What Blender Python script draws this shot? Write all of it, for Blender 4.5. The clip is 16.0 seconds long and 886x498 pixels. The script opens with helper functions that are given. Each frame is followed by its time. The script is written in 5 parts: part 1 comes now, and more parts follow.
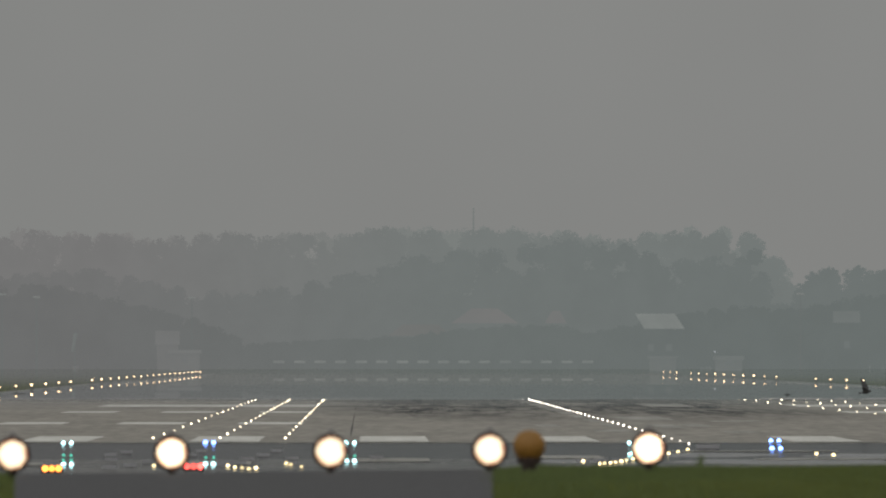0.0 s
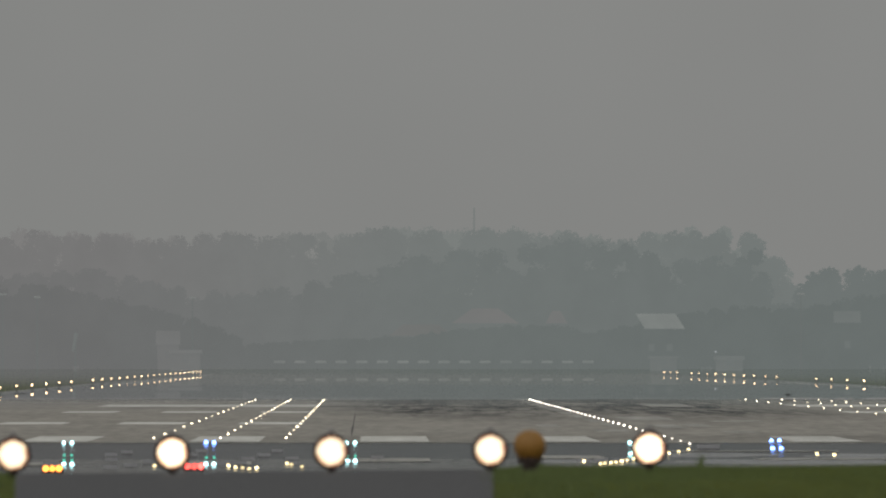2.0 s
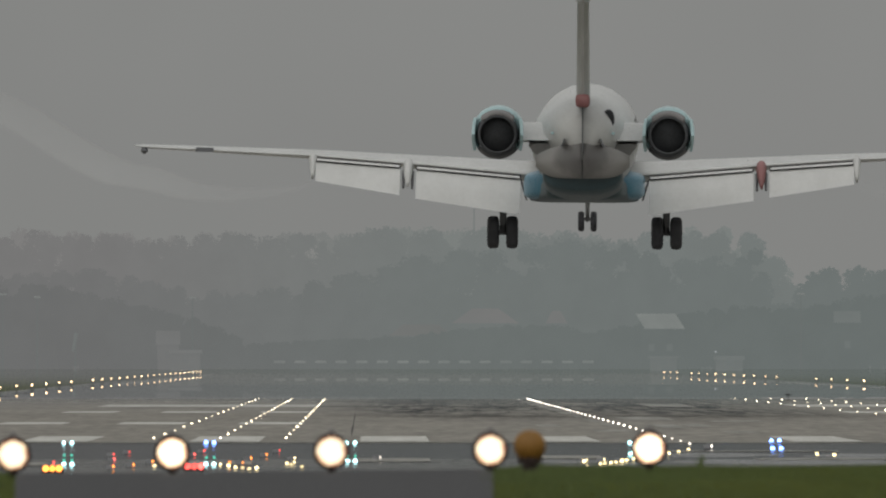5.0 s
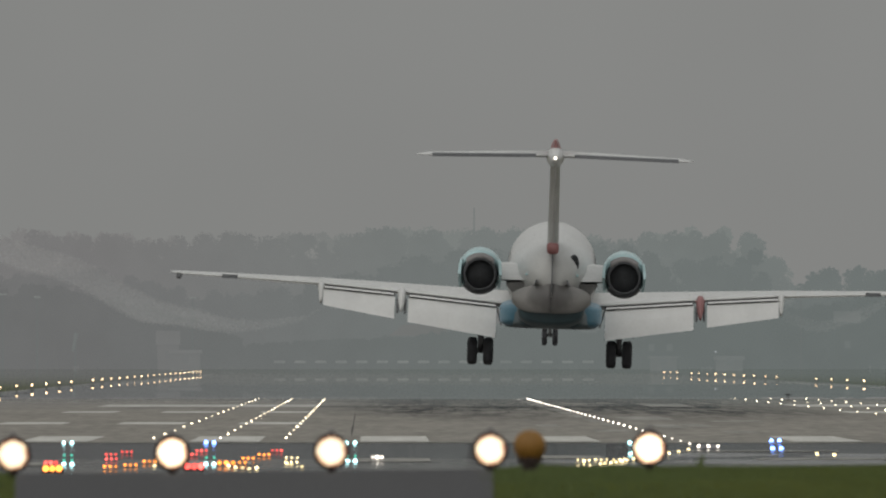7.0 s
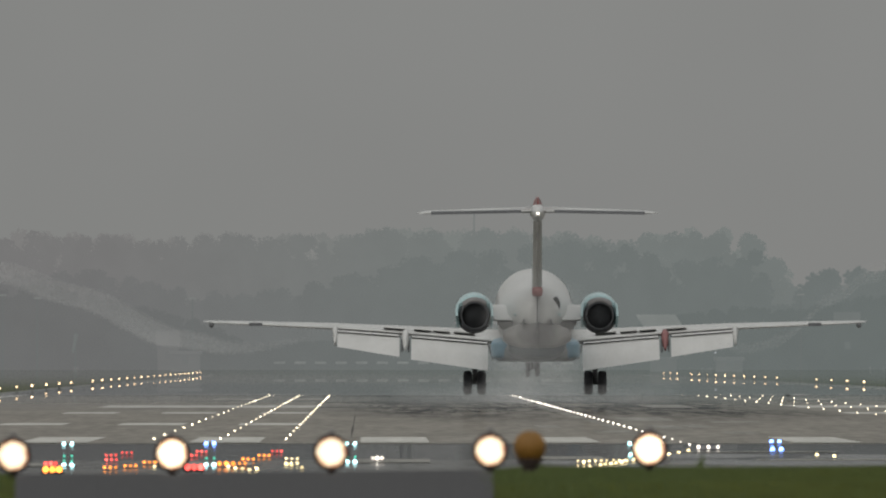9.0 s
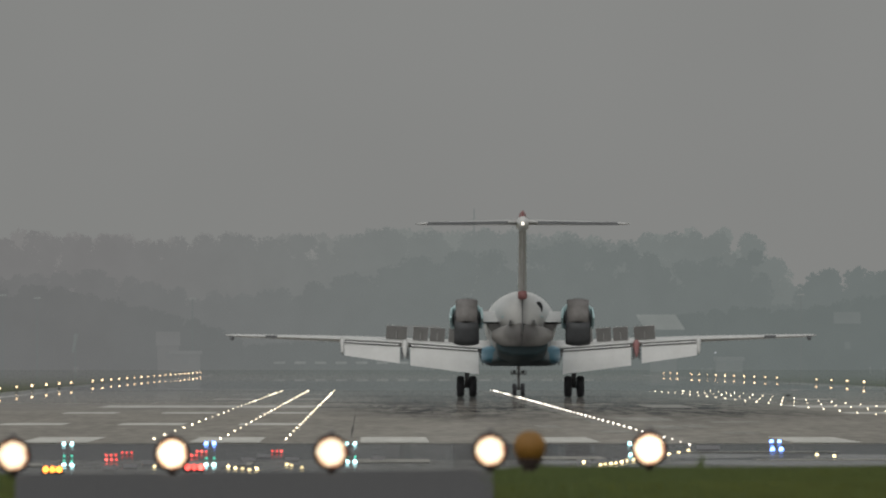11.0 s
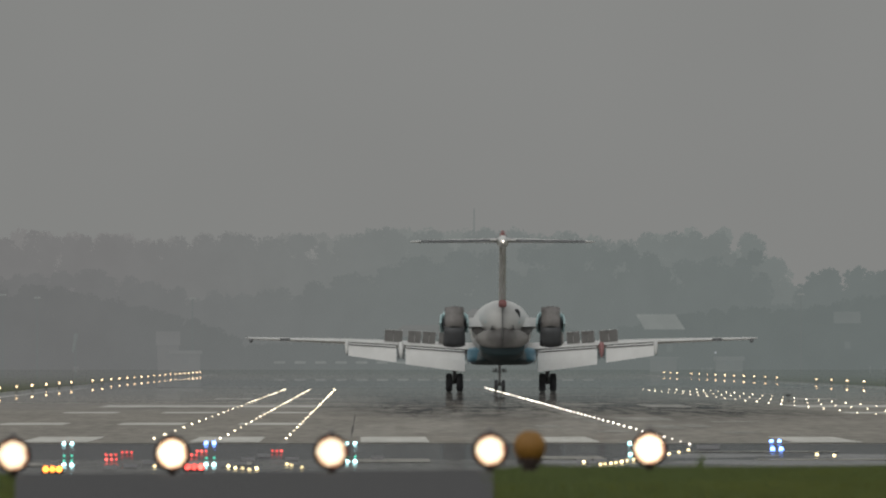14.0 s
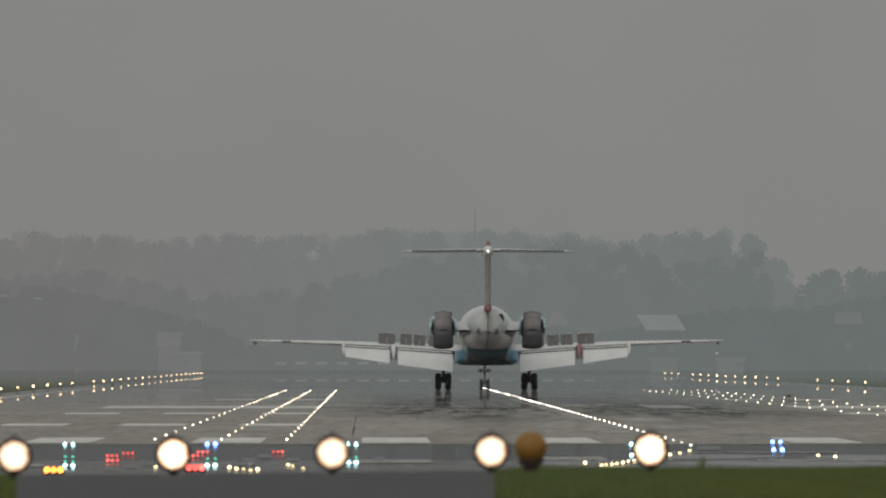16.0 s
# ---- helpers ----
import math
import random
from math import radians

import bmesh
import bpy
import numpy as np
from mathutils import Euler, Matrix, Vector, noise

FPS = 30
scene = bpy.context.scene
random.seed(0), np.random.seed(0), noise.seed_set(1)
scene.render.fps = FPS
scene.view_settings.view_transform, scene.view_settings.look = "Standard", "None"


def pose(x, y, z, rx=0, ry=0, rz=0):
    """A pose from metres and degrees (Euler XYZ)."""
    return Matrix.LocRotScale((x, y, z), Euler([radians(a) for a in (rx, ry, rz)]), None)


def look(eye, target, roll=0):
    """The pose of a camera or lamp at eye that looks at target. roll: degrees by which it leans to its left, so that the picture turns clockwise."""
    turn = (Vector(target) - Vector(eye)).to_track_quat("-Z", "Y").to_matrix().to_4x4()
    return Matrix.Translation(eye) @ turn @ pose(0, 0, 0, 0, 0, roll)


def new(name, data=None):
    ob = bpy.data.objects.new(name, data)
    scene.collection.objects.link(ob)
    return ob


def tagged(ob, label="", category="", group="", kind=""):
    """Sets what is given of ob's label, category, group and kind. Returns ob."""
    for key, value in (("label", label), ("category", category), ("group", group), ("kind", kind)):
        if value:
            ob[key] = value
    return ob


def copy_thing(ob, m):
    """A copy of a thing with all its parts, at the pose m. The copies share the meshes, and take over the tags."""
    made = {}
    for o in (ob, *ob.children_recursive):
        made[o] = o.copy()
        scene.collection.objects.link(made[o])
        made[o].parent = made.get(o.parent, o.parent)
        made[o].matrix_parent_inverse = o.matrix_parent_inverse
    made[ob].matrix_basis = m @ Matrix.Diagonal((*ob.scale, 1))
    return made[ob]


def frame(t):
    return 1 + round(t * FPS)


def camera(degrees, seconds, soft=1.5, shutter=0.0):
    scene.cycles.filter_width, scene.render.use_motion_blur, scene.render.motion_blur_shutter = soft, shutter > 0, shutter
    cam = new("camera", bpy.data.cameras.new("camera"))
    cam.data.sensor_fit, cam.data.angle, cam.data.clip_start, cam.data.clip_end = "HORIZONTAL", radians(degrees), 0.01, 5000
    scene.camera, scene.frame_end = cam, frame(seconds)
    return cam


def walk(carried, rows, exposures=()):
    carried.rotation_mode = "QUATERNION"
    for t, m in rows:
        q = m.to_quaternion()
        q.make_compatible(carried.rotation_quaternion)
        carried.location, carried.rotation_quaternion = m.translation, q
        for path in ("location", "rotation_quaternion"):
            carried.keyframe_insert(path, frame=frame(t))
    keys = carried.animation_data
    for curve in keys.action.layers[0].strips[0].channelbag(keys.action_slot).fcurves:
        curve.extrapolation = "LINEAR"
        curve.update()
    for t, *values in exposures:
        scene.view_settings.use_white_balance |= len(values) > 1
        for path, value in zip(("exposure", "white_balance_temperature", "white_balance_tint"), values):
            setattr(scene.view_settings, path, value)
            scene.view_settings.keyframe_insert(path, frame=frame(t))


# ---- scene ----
# The eye stands at x = 0, y = 0, 1.8 m over the runway; y runs down the runway.
EYE = (0.0, 0.0, 1.8)
LENS = 43000.0            # focal length in picture widths of 1568 units
CENTRE = 7.2              # x of the runway's centreline

cam = camera(math.degrees(2 * math.atan(784 / LENS)), 16.0, soft=2.1)
cam.data.dof.use_dof = True
cam.data.dof.focus_distance = 950.0
cam.data.dof.aperture_fstop = 20.0


def aim(dx, dy):
    """The long lens's aim, shaken by dx, dy units of a 1568-wide picture."""
    a = (139.0 - dx) / LENS
    b = (194.0 + dy) / LENS
    return look(EYE, (1000 * a, 1000, EYE[2] + 1000 * b))


SHAKE = [(0, 0, 0), (0.5, 1, 0), (1, 0, 0), (1.5, 1.4, 0), (2, 1, 0), (2.5, .5, 0), (3, 1, 0), (3.5, 1, 0), (4, 1, 0),
         (6.5, 1, 0), (7, 1, 0), (7.5, .6, .8), (8, 1, 1.5), (8.5, .8, 1.5), (9, 1, 1.5), (11.5, 1, 1.5), (12, 1, 2.4),
         (12.5, 2.7, 1.7), (13, -2, 2.3), (13.5, .6, 1.7), (14, 1, 1), (14.5, 4.2, 2.7), (15, 4, 4), (15.5, 7, 0), (16, 3, 2.4)]
walk(cam, [(t, aim(dx, dy)) for t, dx, dy in SHAKE])

# ---------------------------------------------------------------- light: an overcast, wet afternoon
SUN_EL, SUN_AZ = radians(40), radians(198)
world = bpy.data.worlds.new("overcast_sky")
scene.world = world
world.use_nodes = True
wn, wl = world.node_tree.nodes, world.node_tree.links
wn.clear()
w_out = wn.new("ShaderNodeOutputWorld")
w_add = wn.new("ShaderNodeAddShader")
w_sky = wn.new("ShaderNodeTexSky")
w_sky.sky_type = "NISHITA"
w_sky.sun_disc = False
w_sky.sun_elevation, w_sky.sun_rotation = SUN_EL, SUN_AZ
w_sky.dust_density = 4.0
w_bg_sky = wn.new("ShaderNodeBackground")
w_bg_sky.inputs[1].default_value = 0.004
w_bg_cloud = wn.new("ShaderNodeBackground")
w_co = wn.new("ShaderNodeTexCoord")
w_sep = wn.new("ShaderNodeSeparateXYZ")
w_ramp = wn.new("ShaderNodeValToRGB")
els = w_ramp.color_ramp.elements
els[0].position, els[0].color = 0.0, (0.2245, 0.2265, 0.219, 1)
els[1].position, els[1].color = 1.0, (0.42, 0.424, 0.415, 1)
e_low = els.new(0.010)
e_low.color = (0.2315, 0.2335, 0.227, 1)
e_mid = els.new(0.15)
e_mid.color = (0.31, 0.313, 0.303, 1)
wl.new(w_co.outputs["Generated"], w_sep.inputs[0])
wl.new(w_sep.outputs["Z"], w_ramp.inputs[0])
w_noise = wn.new("ShaderNodeTexNoise")
w_noise.inputs["Scale"].default_value, w_noise.inputs["Detail"].default_value = 45.0, 3.0
w_mot = wn.new("ShaderNodeMapRange")
w_mot.inputs[1].default_value, w_mot.inputs[2].default_value = 0.3, 0.7
w_mot.inputs[3].default_value, w_mot.inputs[4].default_value = 0.965, 1.035
w_mul = wn.new("ShaderNodeVectorMath")
w_mul.operation = "SCALE"
wl.new(w_co.outputs["Generated"], w_noise.inputs["Vector"])
wl.new(w_noise.outputs["Fac"], w_mot.inputs[0])
wl.new(w_ramp.outputs[0], w_mul.inputs[0])
wl.new(w_mot.outputs[0], w_mul.inputs["Scale"])
# the cloud is brighter towards the hidden sun, which stands behind the eye
w_dot = wn.new("ShaderNodeVectorMath")
w_dot.operation = "DOT_PRODUCT"
w_dot.inputs[1].default_value = Vector((-60, -180, 160)).normalized()
w_lobe = wn.new("ShaderNodeMapRange")
w_lobe.interpolation_type = "SMOOTHSTEP"
for k, v in ((1, -0.1), (2, 1.0), (3, 1.0), (4, 2.1)):
    w_lobe.inputs[k].default_value = v
w_sun = wn.new("ShaderNodeVectorMath")
w_sun.operation = "SCALE"
wl.new(w_co.outputs["Generated"], w_dot.inputs[0])
wl.new(w_dot.outputs["Value"], w_lobe.inputs[0])
wl.new(w_mul.outputs[0], w_sun.inputs[0])
wl.new(w_lobe.outputs[0], w_sun.inputs["Scale"])
wl.new(w_sun.outputs[0], w_bg_cloud.inputs[0])
wl.new(w_sky.outputs[0], w_bg_sky.inputs[0])
wl.new(w_bg_sky.outputs[0], w_add.inputs[0])
wl.new(w_bg_cloud.outputs[0], w_add.inputs[1])
wl.new(w_add.outputs[0], w_out.inputs[0])

sun = new("sun", bpy.data.lights.new("sun", "SUN"))
sun.data.energy, sun.data.angle, sun.data.color = 0.35, radians(25), (1.0, 0.96, 0.9)
sun.matrix_world = look((0, 0, 160), (60, 180, 0))


# ---------------------------------------------------------------- materials
def mat(name):
    m = bpy.data.materials.new(name)
    m.use_nodes = True
    m.node_tree.nodes.clear()
    return m, m.node_tree.nodes, m.node_tree.links


def noise_node(n, l, scale, stretch=(1, 1, 1), detail=4.0, rough=0.6, turn=0.0):
    co = n.new("ShaderNodeTexCoord")
    mp = n.new("ShaderNodeMapping")
    mp.inputs["Scale"].default_value = stretch
    mp.inputs["Rotation"].default_value = (0, 0, turn)
    tx = n.new("ShaderNodeTexNoise")
    tx.inputs["Scale"].default_value = scale
    tx.inputs["Detail"].default_value = detail
    tx.inputs["Roughness"].default_value = rough
    l.new(co.outputs["Object"], mp.inputs[0])
    l.new(mp.outputs[0], tx.inputs["Vector"])
    return tx.outputs["Fac"]


def ramp(n, l, fac, stops):
    r = n.new("ShaderNodeValToRGB")
    e = r.color_ramp.elements
    e[0].position, e[0].color = stops[0][0], (*stops[0][1], 1)
    e[1].position, e[1].color = stops[-1][0], (*stops[-1][1], 1)
    for p, c in stops[1:-1]:
        e.new(p).color = (*c, 1)
    l.new(fac, r.inputs[0])
    return r.outputs[0]


def mixed(n, l, fac, a, b, blend="MIX"):
    m = n.new("ShaderNodeMix")
    m.data_type, m.blend_type = "RGBA", blend
    for k, v in ((0, fac), (6, a), (7, b)):
        if hasattr(v, "is_linked"):
            l.new(v, m.inputs[k])
        else:
            m.inputs[k].default_value = v if k == 0 else (*v, 1)
    return m.outputs[2]


def paint(name, c, rough=0.35, metal=0.0, var=0.12, scale=1.5, stretch=(1, 1, 1), grime=(0.5, 0.5, 0.5)):
    """Painted or plain solid surface with grain and patchy dirt."""
    m, n, l = mat(name)
    out, b = n.new("ShaderNodeOutputMaterial"), n.new("ShaderNodeBsdfPrincipled")
    f1 = noise_node(n, l, scale, stretch)
    f2 = noise_node(n, l, scale * 9, stretch)
    dark = tuple(x * g for x, g in zip(c, grime))
    c1 = ramp(n, l, f1, [(0.35, tuple(x * (1 - var) for x in c)), (0.65, c)])
    fac = ramp(n, l, f2, [(0.45, (0, 0, 0)), (0.85, (var * 2, var * 2, var * 2))])
    l.new(mixed(n, l, fac, c1, dark), b.inputs["Base Color"])
    l.new(ramp(n, l, f2, [(0.3, (rough * 0.8,) * 3), (0.7, (min(1, rough * 1.3),) * 3)]), b.inputs["Roughness"])
    b.inputs["Metallic"].default_value = metal
    l.new(b.outputs[0], out.inputs[0])
    return m


def wet_ground(name, stops, scale, stretch, gloss, rough, stain=None, second=0.25, far_gloss=0.8, near=0.9976, far=0.9989):
    """Pavement or turf: a matt body under a wet film, which mirrors the more the lower the view."""
    m, n, l = mat(name)
    out = n.new("ShaderNodeOutputMaterial")
    d, g, mx = n.new("ShaderNodeBsdfDiffuse"), n.new("ShaderNodeBsdfGlossy"), n.new("ShaderNodeMixShader")
    f1 = noise_node(n, l, scale, stretch, 6, 0.65)
    f2 = noise_node(n, l, scale * 7, stretch, 3)
    col = ramp(n, l, f1, stops)
    col = mixed(n, l, second, col, ramp(n, l, f2, [(0.3, tuple(x * 0.5 for x in stops[0][1])), (0.7, tuple(min(1, x * 1.5) for x in stops[-1][1]))]))
    if stain:
        col = stain(n, l, col)
    l.new(col, d.inputs[0])
    g.inputs[0].default_value = (0.95, 0.955, 0.955, 1)
    l.new(ramp(n, l, f2, [(0.3, (rough * 0.6,) * 3), (0.75, (rough * 1.5,) * 3)]), g.inputs["Roughness"])
    lw, mr = n.new("ShaderNodeLayerWeight"), n.new("ShaderNodeMapRange")
    lw.inputs["Blend"].default_value = 0.5
    mr.interpolation_type = "SMOOTHSTEP"
    for k, v in ((1, near), (2, far), (3, gloss), (4, far_gloss)):
        mr.inputs[k].default_value = v
    l.new(lw.outputs["Facing"], mr.inputs[0])
    mu = n.new("ShaderNodeMath")
    mu.operation = "MULTIPLY"
    l.new(mr.outputs[0], mu.inputs[0])
    l.new(ramp(n, l, f1, [(0.3, (1.0,) * 3), (0.7, (0.85,) * 3)]), mu.inputs[1])
    l.new(mu.outputs[0], mx.inputs[0])
    l.new(d.outputs[0], mx.inputs[1])
    l.new(g.outputs[0], mx.inputs[2])
    l.new(mx.outputs[0], out.inputs[0])
    return m


def rubber_stain(n, l, col):
    """Tyre rubber along the touchdown zone, in long streaks beside the centreline."""
    co, sp = n.new("ShaderNodeTexCoord"), n.new("ShaderNodeSeparateXYZ")
    l.new(co.outputs["Object"], sp.inputs[0])

    def band(src, a, b, c, d):
        up, dn, mu = n.new("ShaderNodeMapRange"), n.new("ShaderNodeMapRange"), n.new("ShaderNodeMath")
        for node, p, q, s, t in ((up, a, b, 0, 1), (dn, c, d, 1, 0)):
            node.inputs[1].default_value, node.inputs[2].default_value = p, q
            node.inputs[3].default_value, node.inputs[4].default_value = s, t
            l.new(src, node.inputs[0])
        mu.operation = "MULTIPLY"
        l.new(up.outputs[0], mu.inputs[0])
        l.new(dn.outputs[0], mu.inputs[1])
        return mu.outputs[0]
    bx = band(sp.outputs["X"], -1.5, 1.5, 12.5, 17.0)
    by = band(sp.outputs["Y"], 680.0, 830.0, 1250.0, 1700.0)
    st = noise_node(n, l, 1.5, (1, 0.016, 1), 6, 0.8)
    big = noise_node(n, l, 0.22, (1, 0.035, 1), 3, 0.6)
    ad = n.new("ShaderNodeMath")
    ad.operation = "MULTIPLY_ADD"
    ad.inputs[1].default_value = 0.4
    l.new(big, ad.inputs[0])
    l.new(st, ad.inputs[2])
    stf = ramp(n, l, ad.outputs[0], [(0.58, (0.08, 0.08, 0.08)), (0.69, (0.45, 0.45, 0.45)), (0.77, (1, 1, 1))])
    m1, m2 = n.new("ShaderNodeMath"), n.new("ShaderNodeMath")
    m1.operation = m2.operation = "MULTIPLY"
    l.new(bx, m1.inputs[0])
    l.new(by, m1.inputs[1])
    l.new(m1.outputs[0], m2.inputs[0])
    l.new(stf, m2.inputs[1])
    return mixed(n, l, m2.outputs[0], col, (0.042, 0.042, 0.044))


def tail_brake_paint():
    """Pale grey paint, darker about the middle where the two petals meet."""
    m, n, l = mat("dark_middle_pale_paint")
    out, b = n.new("ShaderNodeOutputMaterial"), n.new("ShaderNodeBsdfPrincipled")
    co, mp, ln = n.new("ShaderNodeTexCoord"), n.new("ShaderNodeMapping"), n.new("ShaderNodeVectorMath")
    mp.inputs["Location"].default_value = (0, 0, -3.0 * 1.15)
    mp.inputs["Scale"].default_value = (0.75, 0, 1.15)
    ln.operation = "LENGTH"
    l.new(co.outputs["Object"], mp.inputs[0])
    l.new(mp.outputs[0], ln.inputs[0])
    ad = n.new("ShaderNodeMath")
    ad.operation = "MULTIPLY_ADD"
    ad.inputs[1].default_value = 0.5
    l.new(noise_node(n, l, 2.2, (1, 0.2, 0.6), 5), ad.inputs[0])
    l.new(ln.outputs["Value"], ad.inputs[2])
    l.new(ramp(n, l, ad.outputs[0], [(0.30, (0.085, 0.081, 0.080)), (0.75, (0.145, 0.139, 0.136)), (1.25, (0.27, 0.26, 0.25))]), b.inputs["Base Color"])
    b.inputs["Roughness"].default_value = 0.45
    l.new(b.outputs[0], out.inputs[0])
    return m


def glow(name, c, power, vary=0.0):
    """A lit lens; vary spreads the brightness from lamp to lamp."""
    m, n, l = mat(name)
    out, e = n.new("ShaderNodeOutputMaterial"), n.new("ShaderNodeEmission")
    e.inputs[0].default_value, e.inputs[1].default_value = (*c, 1), power
    if vary:
        info, mr = n.new("ShaderNodeObjectInfo"), n.new("ShaderNodeMapRange")
        mr.inputs[3].default_value, mr.inputs[4].default_value = power * (1 - vary), power * (1 + vary)
        l.new(info.outputs["Random"], mr.inputs[0])
        l.new(mr.outputs[0], e.inputs[1])
    l.new(e.outputs[0], out.inputs[0])
    return m


def lamp_glass():
    """Ribbed sealed-beam glass: hottest before the filament, warmer towards the rim."""
    m, n, l = mat("lamp_glass")
    out, e = n.new("ShaderNodeOutputMaterial"), n.new("ShaderNodeEmission")
    co, ln, info = n.new("ShaderNodeTexCoord"), n.new("ShaderNodeVectorMath"), n.new("ShaderNodeObjectInfo")
    ln.operation = "LENGTH"
    l.new(co.outputs["Object"], ln.inputs[0])
    wob = noise_node(n, l, 14.0, (1, 1, 1.6), 2)
    ad = n.new("ShaderNodeMath")
    ad.operation = "MULTIPLY_ADD"
    ad.inputs[1].default_value = 0.04
    l.new(wob, ad.inputs[0])
    l.new(ln.outputs["Value"], ad.inputs[2])
    l.new(ramp(n, l, ad.outputs[0], [(0.104, (1.0, 0.95, 0.80)), (0.116, (1.0, 0.87, 0.60)), (0.123, (0.85, 0.50, 0.26)), (0.129, (0.34, 0.12, 0.08))]), e.inputs[0])
    pw = n.new("ShaderNodeMapRange")
    pw.inputs[3].default_value, pw.inputs[4].default_value = 1.3, 1.9
    l.new(info.outputs["Random"], pw.inputs[0])
    l.new(pw.outputs[0], e.inputs[1])
    l.new(e.outputs[0], out.inputs[0])
    return m


def distance(name, c, haze_glow, share, scale=0.12):
    """Plain far backdrop: its own dull colour, mixed with a glow that paints haze on."""
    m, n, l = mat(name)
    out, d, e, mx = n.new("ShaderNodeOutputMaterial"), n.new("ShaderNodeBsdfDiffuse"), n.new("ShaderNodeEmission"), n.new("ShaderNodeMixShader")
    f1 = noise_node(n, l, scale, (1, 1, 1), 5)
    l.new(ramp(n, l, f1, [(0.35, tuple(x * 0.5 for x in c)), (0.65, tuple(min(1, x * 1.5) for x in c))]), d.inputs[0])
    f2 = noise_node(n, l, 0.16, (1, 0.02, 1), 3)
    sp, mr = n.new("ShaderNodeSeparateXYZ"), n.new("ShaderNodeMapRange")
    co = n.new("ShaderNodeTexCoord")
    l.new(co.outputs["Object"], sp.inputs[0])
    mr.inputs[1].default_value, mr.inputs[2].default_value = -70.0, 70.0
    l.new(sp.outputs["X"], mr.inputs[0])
    # haze painted into the glow, its tint shifting from left to right
    veil = ramp(n, l, f2, [(0.35, tuple(x * 0.98 for x in haze_glow)), (0.65, tuple(x * 1.02 for x in haze_glow))])
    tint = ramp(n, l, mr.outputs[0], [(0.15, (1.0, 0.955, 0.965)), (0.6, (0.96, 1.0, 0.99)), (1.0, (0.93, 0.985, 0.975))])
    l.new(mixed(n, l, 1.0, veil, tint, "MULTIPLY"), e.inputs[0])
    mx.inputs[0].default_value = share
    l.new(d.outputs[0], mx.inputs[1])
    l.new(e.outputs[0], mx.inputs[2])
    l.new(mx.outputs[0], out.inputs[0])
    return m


M_GRASS = wet_ground("turf", [(0.3, (0.054, 0.065, 0.016)), (0.7, (0.082, 0.093, 0.026))], 0.6, (1, 0.2, 1), 0.02, 0.006, None, 0.25, 0.985, 0.9983, 0.99945)
M_BLADE = paint("grass_blade", (0.100, 0.135, 0.030), 0.6, 0, 0.4, 3.0)
M_RUNWAY = wet_ground("worn_concrete", [(0.3, (0.195, 0.182, 0.164)), (0.7, (0.303, 0.284, 0.252))], 0.35, (1, 0.06, 1), 0.10, 0.0045, rubber_stain, 0.35, 0.92)
M_ASPHALT = wet_ground("wet_asphalt", [(0.3, (0.036, 0.037, 0.040)), (0.7, (0.095, 0.094, 0.096))], 0.35, (1, 0.25, 1), 0.42, 0.035, None, 0.25, 0.5)
M_PUDDLE = wet_ground("rain_puddle", [(0.3, (0.04, 0.04, 0.042)), (0.7, (0.07, 0.07, 0.07))], 0.8, (1, 0.15, 1), 0.72, 0.10, None, 0.25, 0.85)
M_MIRAGE = wet_ground("rain_film", [(0.3, (0.10, 0.10, 0.10)), (0.7, (0.14, 0.14, 0.14))], 0.5, (1, 0.1, 1), 0.92, 0.002, None, 0.25, 0.97)
M_PAD = wet_ground("tar_pad", [(0.3, (0.040, 0.039, 0.041)), (0.7, (0.062, 0.060, 0.062))], 4.0, (1, 1, 1), 0.10, 0.35, None, 0.25, 0.15)
M_CONCRETE = wet_ground("wet_concrete", [(0.3, (0.10, 0.10, 0.10)), (0.7, (0.17, 0.168, 0.16))], 0.5, (1, 0.1, 1), 0.32, 0.03, None, 0.25, 0.4)
M_MARK = wet_ground("runway_paint", [(0.3, (0.42, 0.41, 0.38)), (0.7, (0.62, 0.61, 0.57))], 1.2, (1, 0.05, 1), 0.10, 0.05, None, 0.25, 0.92)
M_MARK_WORN = wet_ground("worn_runway_paint", [(0.35, (0.19, 0.185, 0.17)), (0.65, (0.38, 0.37, 0.34))], 1.4, (1, 0.05, 1), 0.12, 0.05, None, 0.25, 0.92)
M_JOINT = wet_ground("joint_tar", [(0.3, (0.055, 0.052, 0.05)), (0.7, (0.13, 0.125, 0.12))], 2.0, (1, 0.1, 1), 0.12, 0.05, None, 0.25, 0.92)
M_WHITE = paint("white_aircraft_paint", (0.58, 0.58, 0.57), 0.34, 0, 0.10, 0.9, (1, 0.3, 1), (0.6, 0.58, 0.55))
M_PYLON_SHADE = paint("pylon_shade_grey", (0.265, 0.26, 0.255), 0.4, 0, 0.18, 1.1)
M_RUDDER = paint("light_grey_paint", (0.47, 0.46, 0.45), 0.4, 0, 0.15, 1.1)
M_TAILBRAKE = tail_brake_paint()
M_DARKPAINT = paint("dark_grey_panel", (0.15, 0.155, 0.165), 0.5, 0, 0.2, 1.1)
M_PANEL = paint("dull_grey_panel", (0.20, 0.195, 0.19), 0.5, 0, 0.2, 1.1)
M_SKYBLUE = paint("pale_blue_paint", (0.45, 0.62, 0.64), 0.3, 0, 0.10, 1.2)
M_BLUE = paint("mid_blue_paint", (0.095, 0.265, 0.375), 0.3, 0, 0.12, 1.2)
# darker than the belly blue: underside shade and grime put into the colour
M_TEAL = paint("shaded_grimy_teal", (0.052, 0.088, 0.102), 0.4, 0, 0.15, 1.2)
M_RED = paint("red_paint", (0.28, 0.12, 0.118), 0.4, 0, 0.15, 1.2)
